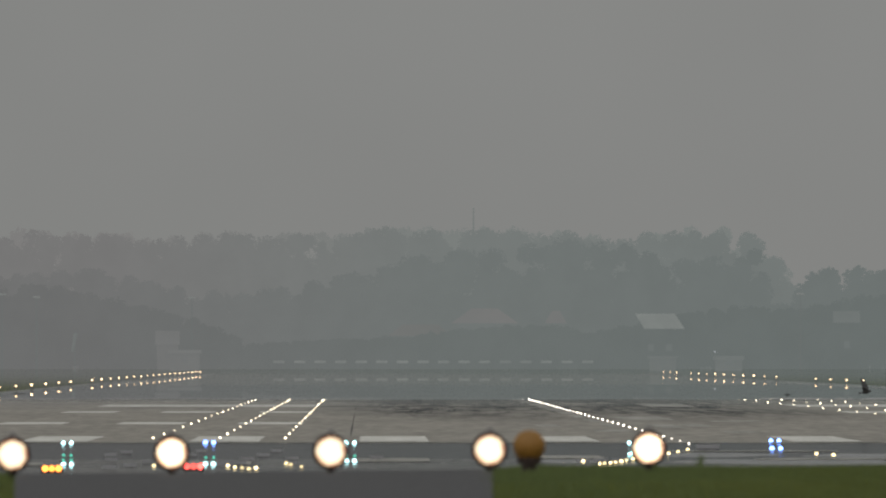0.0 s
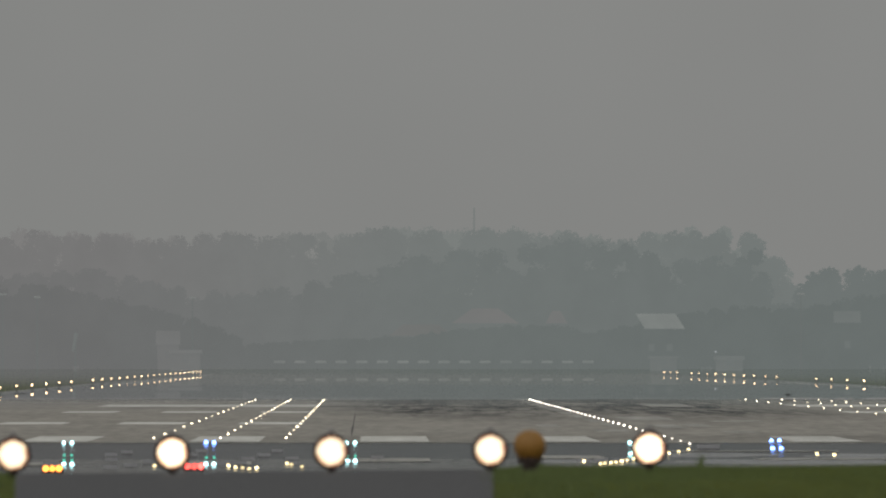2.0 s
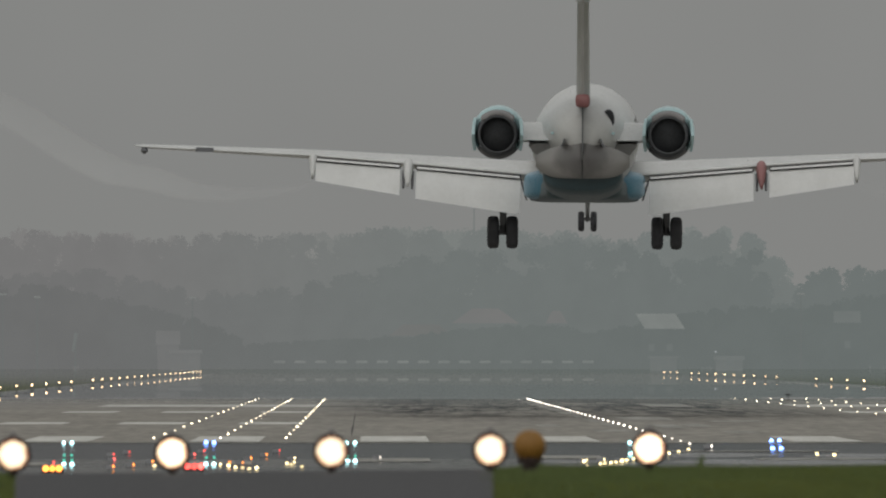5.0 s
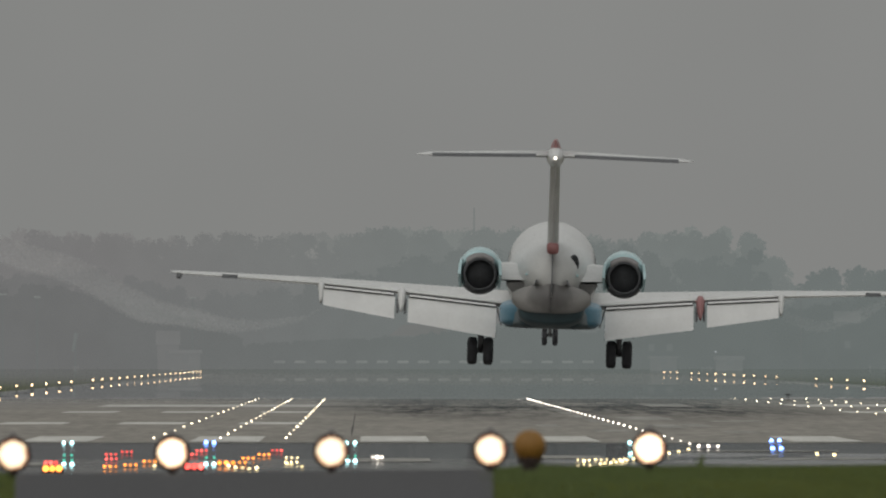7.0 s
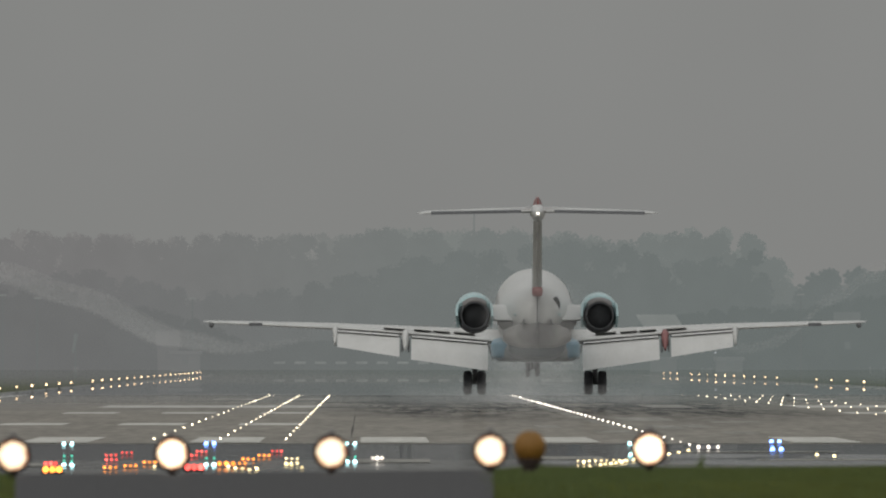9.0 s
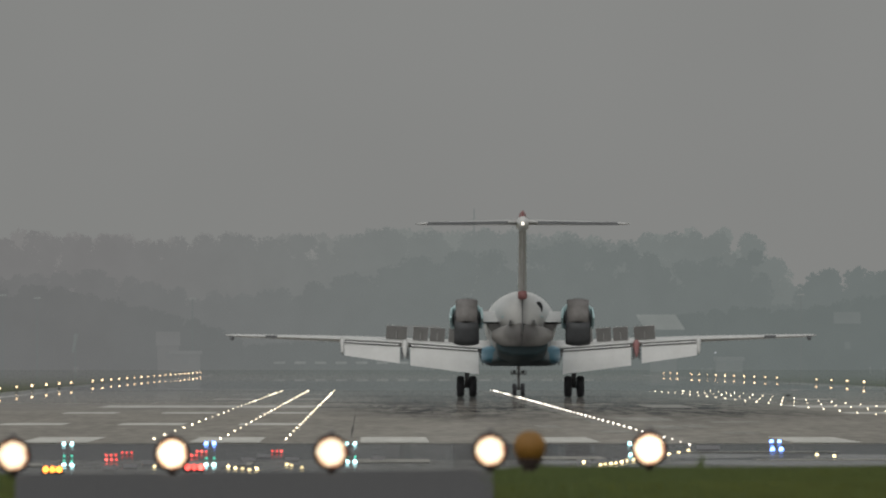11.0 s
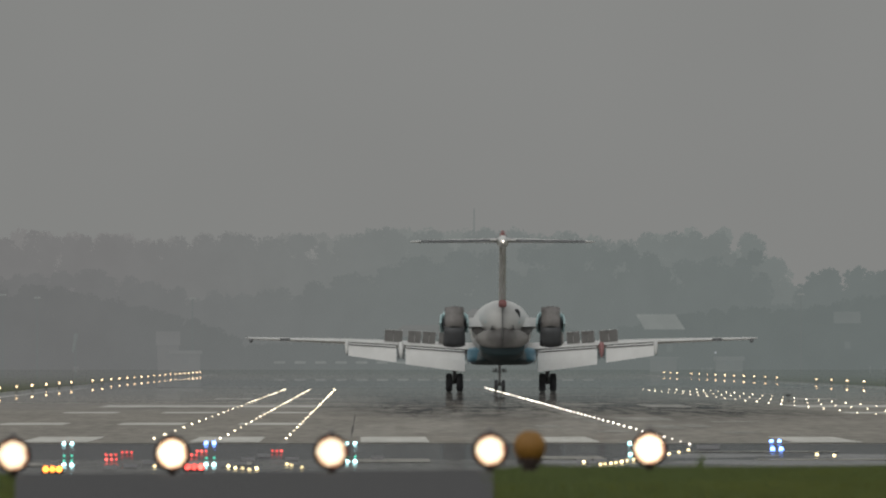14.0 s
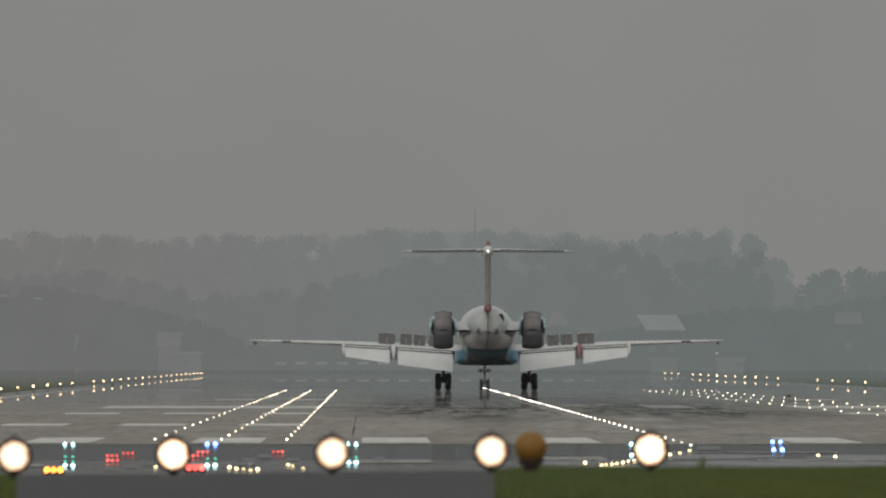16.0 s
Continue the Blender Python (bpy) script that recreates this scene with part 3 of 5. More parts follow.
# ---------------------------------------------------------------- near lamps
def approach_lamp():
    """Round sealed-beam lamp in a pot housing on a low stem."""
    top = new("approach_lamp")
    bm = bmesh.new()
    lathe(bm, [(-0.035, 0.100), (-0.04, 0.119), (-0.02, 0.125), (0.03, 0.121), (0.10, 0.085), (0.15, 0.04), (0.155, 0.01)], "Y", 32)
    part("housing", bm, M_HOUSING, top, smooth=True)
    bm = bmesh.new()
    lathe(bm, [(-0.062, 0.01), (-0.06, 0.05), (-0.05, 0.085), (-0.038, 0.101), (-0.03, 0.101)], "Y", 32)
    part("lamp_glass", bm, M_LAMP, top, "glowing warm white glass", True)
    bm = bmesh.new()
    tube(bm, (0, 0.03, -0.20), (0, 0.03, -0.09), 0.026)
    lathe(bm, [(-0.20, 0.075), (-0.165, 0.07), (-0.16, 0.03)], "Z", 16, (0, 0.03, 0))
    part("stem", bm, M_HOUSING, top)
    bm = bmesh.new()
    lathe(bm, [(0.112, 0.024), (0.142, 0.027), (0.155, 0.013)], "Z", 12, (0, 0.02, 0))
    part("aiming_knob", bm, M_BUCKET, top)
    return tagged(top, "lit round warm white approach lamp on a low stem", "approach lamp", "near row of approach lamps")


strew(approach_lamp(), "near row of approach lamps", [(-2.39 + 1.08 * i, 165, ground_z(-2.39 + 1.08 * i, 165) + 0.152) for i in range(5)])


def orange_marker():
    top = new("orange_marker")
    bm = bmesh.new()
    bmesh.ops.create_uvsphere(bm, u_segments=28, v_segments=18, radius=0.109, matrix=Matrix.Translation((0, 0, 0.150)))
    part("globe", bm, M_ORANGE, top, smooth=True)
    bm = bmesh.new()
    lathe(bm, [(-0.05, 0.05), (0.03, 0.05), (0.035, 0.082), (0.07, 0.085), (0.09, 0.05)], "Z", 16)
    part("foot", bm, M_HOUSING, top)
    top.matrix_basis = pose(1.112, 164, ground_z(1.112, 164) + 0.028)
    tagged(top, "unlit faded orange globe marker standing in grass", "marker light")


orange_marker()


def grass_blades():
    """The uneven fringe of turf on the rise before the runway."""
    rng = random.Random(5)
    bm = bmesh.new()
    for i in range(42000):
        y = rng.uniform(130, 176)
        x = rng.uniform(0.00515 * y - max(0, rng.gauss(0, 0.035)), 3.9) if rng.random() < 0.86 else rng.uniform(-3.4, -0.0144 * y)
        edge = min(abs(x - 0.00525 * y), abs(x + 0.01465 * y))
        h = rng.uniform(0.008, 0.036) * min(1.0, 0.4 + edge * 2) * (1 + 0.5 * noise.noise((x * 2.2, y * 0.15, 3))) * max(0.45, min(1.6, 1.75 - 0.5 * x))
        if rng.random() < 0.003:
            h *= 1.9
        z = ground_z(x, y) - 0.004
        w, a = rng.uniform(0.004, 0.009), rng.uniform(-0.6, 0.6)
        lean = rng.uniform(-0.5, 0.5) * h
        if i % 4200 == 0:
            x, y, h = 2.315 + rng.gauss(0, 0.012), 168 + rng.uniform(-0.2, 0.2), rng.uniform(0.06, 0.12)
            z, lean = ground_z(x, y), rng.uniform(-0.3, 0.3) * h
        v = [bm.verts.new((x - w * math.cos(a), y - w * math.sin(a), z)), bm.verts.new((x + w * math.cos(a), y + w * math.sin(a), z)),
             bm.verts.new((x + lean, y, z + h))]
        bm.faces.new(v)
    tagged(part("grass", bm, M_BLADE), "short damp green grass on the rise", "grass", kind="stuff")


grass_blades()


# ---------------------------------------------------------------- the airliner: y forward, origin on the ground between the main wheels
def fuselage_part(plane):
    Z = 3.38
    st = [(17.6, 0.03, 0.03, -0.35), (17.2, 0.45, 0.42, -0.32), (16.3, 0.95, 0.9, -0.25), (15.0, 1.35, 1.32, -0.12), (13.2, 1.6, 1.6, -0.02), (11.5, 1.65, 1.65, 0),
          (-5.0, 1.65, 1.65, 0), (-7.5, 1.58, 1.58, 0.06), (-9.5, 1.44, 1.38, 0.18), (-11.2, 1.26, 1.16, 0.32), (-12.4, 1.08, 0.98, 0.42), (-13.2, 0.90, 0.82, 0.46), (-13.8, 0.56, 0.56, 0.48), (-13.95, 0.3, 0.34, 0.48)]
    bm = bmesh.new()
    loft(bm, [ring(0, y, Z + dz, rx, rz, 40) for y, rx, rz, dz in st])
    body = part("fuselage", bm, M_WHITE, plane, "gloss white fuselage", True)
    bm = bmesh.new()
    loft(bm, [ring(0, y, z, rx, rz, 36, 5.0) for y, rx, rz, z in ((5.6, 0.4, 0.2, 2.0), (4.6, 1.55, 0.40, 2.0), (3.0, 1.84, 0.48, 2.0), (-1.5, 1.88, 0.48, 2.0), (-3.8, 1.88, 0.46, 2.02), (-4.6, 1.76, 0.42, 2.05), (-6.4, 0.9, 0.3, 2.14))])
    part("belly_fairing", bm, M_BLUE, plane, "mid blue belly fairing", True)
    bm = bmesh.new()
    loft(bm, [ring(0.78, y, 4.22, rx, rz, 20) for y, rx, rz in ((-10.0, 0.18, 0.30), (-12.95, 0.19, 0.31), (-13.0, 0.16, 0.27))])
    part("exhaust_outlet", bm, M_SOOT, plane, "dark oval exhaust outlet", True)
    for side in (-1, 1):
        bm = bmesh.new()
        loft(bm, [[(side * x + a, y, z) for a, y in ((-0.028, -14.0), (0.028, -14.0), (0.02, -13.0), (-0.02, -13.0))] for x, z in ((0.64, 3.42), (0.58, 3.54), (0.56, 3.64))])
        part("hinge", bm, M_DARKPAINT, plane, "dark slanted hinge arm")
        for x, z, w, h in ((0.50, 3.80, 0.05, 0.10), (0.58, 4.00, 0.035, 0.05), (0.93, 3.80, 0.05, 0.08), (0.80, 3.90, 0.08, 0.03)):
            bm = bmesh.new()
            box(bm, side * x - w, side * x + w, -13.3, -12.0, z - h / 2, z + h / 2, 0.02)
            part("hinge_fitting", bm, M_RUDDER if x < 0.6 else M_SKYBLUE, plane)
        # grey block under the pylon root, standing in for the pylon's shade
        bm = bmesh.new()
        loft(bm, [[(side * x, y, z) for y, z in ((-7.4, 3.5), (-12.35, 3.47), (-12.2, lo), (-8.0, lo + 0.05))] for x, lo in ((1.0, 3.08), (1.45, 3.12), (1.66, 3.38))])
        part("pylon_keel", bm, M_PYLON_SHADE, plane, "grey block standing in for shade under the engine pylon")
    bm = bmesh.new()
    box(bm, -0.022, 0.022, -14.35, -13.2, 3.22, 4.62, 0.008)
    part("tail_seam", bm, M_DARKPAINT, plane)
    # tail brake petals, which meet in the middle
    for side in (-1, 1):
        bm = bmesh.new()
        cols = []
        for i in range(11):
            u = i / 10
            x = side * (0.008 + 1.43 * u)
            y = -14.15 + 1.1 * u ** 1.5
            top = 3.62 - 0.42 * u ** 1.1 - 0.10 * u ** 6
            bot = 2.42 + 0.34 * u ** 5
            cols.append([(x, y + 0.3 * (2 * k / 8 - 1) ** 2, bot + (top - bot) * k / 8) for k in range(9)])
        vs = [[bm.verts.new(p) for p in c] for c in cols]
        for a, b in zip(vs, vs[1:]):
            for k in range(8):
                bm.faces.new((a[k], a[k + 1], b[k + 1], b[k]))
        r = bmesh.ops.extrude_face_region(bm, geom=list(bm.faces))
        for v in r["geom"]:
            if isinstance(v, bmesh.types.BMVert):
                v.co += Vector((0, 0.07, 0))
        bmesh.ops.recalc_face_normals(bm, faces=bm.faces)
        part("tail_brake", bm, M_TAILBRAKE, plane, "grey tail brake petal", True)
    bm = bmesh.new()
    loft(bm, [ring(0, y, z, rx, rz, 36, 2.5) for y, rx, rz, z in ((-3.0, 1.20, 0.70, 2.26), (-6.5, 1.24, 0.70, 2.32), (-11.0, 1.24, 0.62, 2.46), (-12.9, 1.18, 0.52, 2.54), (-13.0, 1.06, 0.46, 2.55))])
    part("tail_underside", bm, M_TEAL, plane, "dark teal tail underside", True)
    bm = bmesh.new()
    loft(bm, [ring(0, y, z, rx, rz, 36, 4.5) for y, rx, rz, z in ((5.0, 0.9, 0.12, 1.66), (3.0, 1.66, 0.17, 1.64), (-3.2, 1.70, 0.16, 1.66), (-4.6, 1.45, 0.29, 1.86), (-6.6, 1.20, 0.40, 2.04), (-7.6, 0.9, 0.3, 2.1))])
    part("belly_panel", bm, M_TEAL, plane, "dark teal belly panel, shade and dirt in its colour", True)
    for i in range(12):
        for side in (-1, 1):
            bm = bmesh.new()
            loft(bm, [[(side * x, y, z) for x, y in ((r, 11 - i * 1.4), (r, 11.28 - i * 1.4), (r - 0.05, 11.28 - i * 1.4), (r - 0.05, 11 - i * 1.4))] for r, z in ((1.620, 3.70), (1.580, 3.86), (1.522, 4.02))])
            part("cabin_window", bm, M_SOOT, body)
    bm = bmesh.new()
    box(bm, -0.8, 0.8, 15.3, 15.9, 4.05, 4.35, 0.08)
    part("cockpit_window", bm, M_SOOT, body)


def foil(x, le, te, z, thick, side):
    """One wing section, z being its trailing edge's height."""
    ch = le - te
    prof = [(0.0, -0.16), (0.25, -0.42), (0.6, -0.28), (0.985, -0.03), (1.0, 0.0), (0.85, 0.19), (0.65, 0.43), (0.4, 0.58), (0.18, 0.52), (0.05, 0.25)]
    return [(side * x, le - u * ch, z + w * thick) for u, w in prof]


def wing(plane, side):
    xs, le, te, zz, th = [0.8, 1.9, 4.9, 8.4, 11.6, 13.7, 14.04], [4.1, 3.8, 2.6, 1.25, 0.05, -0.7, -1.0], [-1.5, -1.5, -1.45, -1.35, -1.7, -1.95, -1.85], \
        [2.28, 2.33, 2.56, 2.78, 2.90, 2.97, 3.0], [0.72, 0.66, 0.46, 0.30, 0.2, 0.13, 0.05]
    bm = bmesh.new()
    loft(bm, [foil(a, b, c, d, e, side) for a, b, c, d, e in zip(xs, le, te, zz, th)])
    w = part("wing", bm, M_WHITE, plane, "white wing", True)
    # flaps, each a curved slab hung below the trailing edge, with a vane before it
    for x0, x1, h0, h1 in ((2.0, 5.25, 1.17, 0.98), (5.75, 8.38, 0.91, 0.69)):
        bm = bmesh.new()
        rings = []
        for i in range(5):
            u = i / 4
            x = x0 + (x1 - x0) * u
            zt = lerp(x, xs, zz) - 0.20
            h = (h0 + (h1 - h0) * u) - 0.14
            prof = [(0.10, -0.02), (0.0, 0.03), (-0.12, 0.0), (-h * 0.55, -h * 0.38), (-h * 1.12, -h), (-h * 1.14, -h - 0.015), (-h * 0.48, -h * 0.55), (0.02, -0.18), (0.10, -0.10)]
            y0 = lerp(x, xs, te) - 0.12
            rings.append([(side * x, y0 + a, zt + b) for a, b in prof])
        loft(bm, rings)
        f = part("flap", bm, M_WHITE, plane, "white flap, fully lowered")
        bm = bmesh.new()
        rings = []
        for i in range(5):
            u = i / 4
            x = x0 + 0.03 + (x1 - x0 - 0.06) * u
            zt = lerp(x, xs, zz) - 0.085
            y0 = lerp(x, xs, te) - 0.10
            rings.append([(side * x, y0 + a, zt + b) for a, b in ((0.05, 0.0), (-0.06, 0.02), (-0.17, -0.045), (-0.06, -0.03))])
        loft(bm, rings)
        part("vane", bm, M_WHITE, f)
        # dark strip along the flap gap, its shade put into the colour
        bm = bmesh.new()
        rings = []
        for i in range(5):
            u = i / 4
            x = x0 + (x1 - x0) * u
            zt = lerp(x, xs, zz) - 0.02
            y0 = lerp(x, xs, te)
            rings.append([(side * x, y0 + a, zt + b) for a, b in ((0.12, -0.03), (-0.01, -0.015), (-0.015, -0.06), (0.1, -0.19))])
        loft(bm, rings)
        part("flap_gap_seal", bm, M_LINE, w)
    # track fairings
    for x, ln, r, m in ((5.5, 1.25, 0.17, M_RED if side > 0 else M_WHITE), (8.47, 0.6, 0.13, M_WHITE)):
        z = lerp(x, xs, zz)
        bm = bmesh.new()
        loft(bm, [ring(side * x, y, zc, rx, rz, 14) for y, zc, rx, rz in ((0.4, z - 0.1, 0.03, 0.06), (-0.5, z - 0.1, r, r * 1.3), (-1.4, z - 0.08, r, r * 1.5), (-1.4 - ln * 0.4, z - 0.30, r * 0.75, r * 1.6), (-1.4 - ln * 0.7, z - 0.62, 0.05, 0.1))])
        part("track_fairing", bm, m, plane, "red flap track fairing" if m is M_RED else "", True)
    for x in (5.36, 5.64):
        bm = bmesh.new()
        z = lerp(x, xs, zz)
        tube(bm, (side * x, -1.6, z - 0.25), (side * x, -2.1, z - 0.75), 0.05, 0.04, 8)
        part("flap_track", bm, M_STRUT, plane)
    # aileron gap, tip lamp pod, tip band
    bm = bmesh.new()
    x = 11.85
    box(bm, side * x - 0.28, side * x + 0.28, lerp(x, xs, te) - 0.02, lerp(x, xs, te) + 0.2, lerp(x, xs, zz) - 0.06, lerp(x, xs, zz) + 0.075, 0.01)
    part("aileron_hinge_cover", bm, M_DARKPAINT, w)
    bm = bmesh.new()
    loft(bm, [ring(side * 13.72, y, 2.86, r, r, 10) for y, r in ((-0.9, 0.03), (-1.2, 0.1), (-1.8, 0.11), (-2.0, 0.07))])
    part("tip_pod", bm, M_DARKPAINT, w, "", True)
    bm = bmesh.new()
    tube(bm, (side * 1.98, -1.6, 2.15), (side * 1.80, -2.0, 1.55), 0.03, 0.025, 8)
    part("bonding_hook", bm, M_LINE, plane)
    # lift dumpers on the upper skin, hinged at their fore edge
    out = []
    for x0, x1 in ((2.55, 3.45), (3.62, 4.34), (4.42, 5.14), (5.42, 6.42)):
        xm = (x0 + x1) / 2
        l_, t_, z_, h_ = (lerp(xm, xs, v) for v in (le, te, zz, th))
        y = l_ - 0.72 * (l_ - t_)
        z = z_ + 0.346 * h_ - 0.022
        slope = math.degrees(math.atan2(1.2 * h_, l_ - t_))
        roll_ = math.degrees(math.atan2(lerp(x1, xs, zz) - lerp(x0, xs, zz), x1 - x0)) * -side
        bm = bmesh.new()
        box(bm, -(x1 - x0) / 2, (x1 - x0) / 2, -0.70, 0.0, -0.006, 0.02, 0.008)
        d = part("lift_dumper", bm, M_WHITE, plane, "lift dumper panel, white above and dark beneath")
        bm = bmesh.new()
        box(bm, -(x1 - x0) / 2 + 0.01, (x1 - x0) / 2 - 0.01, -0.69, -0.01, -0.016, -0.0065, 0.002)
        part("inner_face", bm, M_PANEL, d, "dark grey inner face")
        d.matrix_basis = pose(side * xm, y, z, slope, roll_, 0)
        bm = bmesh.new()
        tube(bm, (0, -0.1, -0.02), (0, -0.45, -0.03), 0.025, 0.025, 6)
        part("actuator", bm, M_METAL, d)
        out.append((d, side, (side * xm, y, z, slope, roll_)))
    return out


def tail(plane):
    bm = bmesh.new()
    rings = []
    for z, le, te, h in ((4.6, -8.4, -14.0, 0.20), (5.2, -9.9, -14.4, 0.205), (6.6, -11.9, -15.5, 0.19), (8.1, -13.6, -16.8, 0.175)):
        ch = le - te
        prof = [(0.0, 0.0), (0.12, 0.8), (0.4, 1.0), (0.75, 0.75), (0.985, 0.42), (1.0, 0.4), (1.0, -0.4), (0.985, -0.42), (0.75, -0.75), (0.4, -1.0), (0.12, -0.8)]
        rings.append([(h * w, le - u * ch, z) for u, w in prof])
    loft(bm, rings)
    fin = part("fin", bm, M_WHITE, plane, "white tail fin", True)
    bm = bmesh.new()
    rings = []
    for z, te, h in ((4.95, -14.2, 0.20), (6.6, -15.5, 0.185), (7.9, -16.6, 0.17)):
        rings.append([(h * a, te - 0.02 + b, z) for a, b in ((1, 0.3), (0.75, -0.35), (0.15, -0.75), (-0.15, -0.75), (-0.75, -0.35), (-1, 0.3))])
    loft(bm, rings)
    part("rudder", bm, M_RUDDER, fin, "grey rudder")
    bm = bmesh.new()
    loft(bm, [ring(0, y, 4.82, r, 0.20, 16, 4.0) for y, r in ((-13.2, 0.16), (-14.3, 0.225), (-15.05, 0.215), (-15.08, 0.19))])
    part("rudder_base", bm, M_RED, fin, "dark red rudder base", True)
    bm = bmesh.new()
    loft(bm, [ring(0, y, 8.16, rx, rz, 20) for y, rx, rz in ((-12.8, 0.05, 0.05), (-13.6, 0.22, 0.26), (-15.5, 0.32, 0.36), (-17.0, 0.30, 0.36), (-17.7, 0.18, 0.22), (-17.9, 0.09, 0.1))])
    part("bullet_fairing", bm, M_WHITE, fin, "", True)
    bm = bmesh.new()
    loft(bm, [[(x * k, y, z) for x, y in ((0.02, -14.4), (0.10, -15.6), (0.03, -16.9), (-0.03, -16.9), (-0.10, -15.6), (-0.02, -14.4))] for z, k in ((8.4, 2.0), (8.62, 1.5), (8.78, 0.6))])
    part("fin_cap", bm, M_RED, fin, "dark red fin cap")
    bm = bmesh.new()
    bmesh.ops.create_uvsphere(bm, u_segments=12, v_segments=8, radius=0.055, matrix=Matrix.Translation((0, -17.93, 8.17)))
    part("tail_light", bm, M_LENS_WHITE, fin, "lit white tail light", True)
    for side in (-1, 1):
        bm = bmesh.new()
        rings = []
        for x, le, te, z, th in ((0.15, -14.1, -17.2, 8.24, 0.26), (2.6, -15.0, -17.5, 8.2, 0.2), (4.6, -15.8, -17.75, 8.17, 0.13), (5.02, -16.3, -17.7, 8.16, 0.05)):
            ch = le - te
            prof = [(0.0, 0.0), (0.2, -0.5), (0.7, -0.35), (1.0, -0.04), (1.0, 0.04), (0.7, 0.35), (0.2, 0.5)]
            rings.append([(side * x, le - u * ch, z + w * th) for u, w in prof])
        loft(bm, rings)
        t = part("tailplane", bm, M_WHITE, plane, "white tailplane with dark elevator", True)
        bm = bmesh.new()
        rings = []
        for x, te, z in ((0.7, -17.3, 8.23), (4.45, -17.75, 8.17)):
            rings.append([(side * x, te + a, z + b) for a, b in ((0.5, -0.075), (0.5, 0.065), (-0.05, 0.055), (-0.06, -0.06))])
        loft(bm, rings)
        part("elevator", bm, M_DARKPAINT, t, "dark grey elevator")


def engine(plane, side):
    X, Z = side * 2.62, 3.78
    bm = bmesh.new()
    prof = [(-6.3, 0.62), (-6.15, 0.72), (-6.6, 0.77), (-8.5, 0.81), (-10.5, 0.81), (-11.9, 0.765), (-11.95, 0.70)]
    lathe(bm, prof[1:], "Y", 36, (X, 0, Z))
    nac = part("nacelle", bm, M_SKYBLUE, plane, "pale blue engine nacelle", True)
    bm = bmesh.new()
    # open nozzle with wall thickness
    rings = []
    for y, r in ((-11.3, 0.70), (-12.3, 0.65), (-12.95, 0.58), (-12.96, 0.535), (-12.9, 0.52), (-11.5, 0.515)):
        rings.append(ring(X, y, Z - 0.04, r, r, 36))
    loft(bm, rings, caps=False)
    part("nozzle", bm, M_BUCKET_LOW, nac, "dark metal nozzle", True)
    bm = bmesh.new()
    loft(bm, [ring(X, y, Z - 0.04, r, r, 28) for y, r in ((-12.75, 0.519), (-12.70, 0.519), (-12.6, 0.48))])
    part("exhaust_core", bm, M_SOOT, nac, "black exhaust opening", True)
    bm = bmesh.new()
    lathe(bm, [(-6.12, 0.60), (-6.0, 0.66), (-6.1, 0.72), (-6.3, 0.735)], "Y", 36, (X, 0, Z))
    part("intake_lip", bm, M_METAL, nac, "", True)
    bm = bmesh.new()
    loft(bm, [[(side * 1.0, y, z) for y, z in ((-7.0, 3.72), (-7.6, 4.08), (-10.4, 4.09), (-12.5, 3.56), (-11.6, 3.46), (-7.6, 3.44))],
              [(side * 2.0, y, z) for y, z in ((-7.2, 3.72), (-7.8, 4.04), (-10.4, 4.05), (-12.4, 3.58), (-11.5, 3.50), (-7.8, 3.48))]])
    part("pylon", bm, M_WHITE, plane, "white engine pylon")
    # pointed side fairings, between which the buckets swing
    for sx in (-1, 1):
        bm = bmesh.new()
        loft(bm, [[(X + sx * (0.745 + dx - 0.20 * z * z), y, Z - 0.04 + z) for dx, y in ((0.045, -11.5), (0.045, -12.9 + abs(z) * 1.1), (-0.045, -12.9 + abs(z) * 1.1), (-0.045, -11.5))] for z in (-0.50, -0.25, 0.0, 0.25, 0.50)])
        part("side_fairing", bm, M_SKYBLUE, nac, "pointed pale blue side fairing")
    out = []
    for up in (1, -1):
        bm = bmesh.new()
        rings = []
        edge = 0.225 if up > 0 else 0.175
        for y, r in ((0.0, 0.645), (0.35, 0.70), (0.75, 0.74), (1.10, 0.775)):
            lo = edge + 0.04 * y
            arc = [math.pi * (lo + (1 - 2 * lo) * i / 12) for i in range(13)]
            rings.append([(r * math.cos(a), y, up * r * math.sin(a)) for a in arc] + [((r - 0.05) * math.cos(a), y, up * (r - 0.05) * math.sin(a)) for a in reversed(arc)])
        loft(bm, rings)
        b = part("reverser_bucket", bm, M_BUCKET if up > 0 else M_BUCKET_LOW, plane, "heat-stained metal reverser bucket", True)
        b.matrix_basis = pose(X, -12.85, Z - 0.04)
        out.append((b, X, Z - 0.04, up))
    return out


def wheel(r, w):
    """A tyre with rounded shoulders, turning about x."""
    bm = bmesh.new()
    lathe(bm, [(-w * 0.5, r * 0.45), (-w * 0.5, r * 0.72), (-w * 0.42, r * 0.92), (-w * 0.25, r * 0.995), (0, r), (w * 0.25, r * 0.995), (w * 0.42, r * 0.92), (w * 0.5, r * 0.72), (w * 0.5, r * 0.45)], "X", 30)
    return bm


def hub(r, w):
    bm = bmesh.new()
    lathe(bm, [(-w * 0.52, r * 0.1), (-w * 0.5, r * 0.3), (-w * 0.44, r * 0.46), (w * 0.44, r * 0.46), (w * 0.5, r * 0.3), (w * 0.52, r * 0.1)], "X", 20)
    return bm


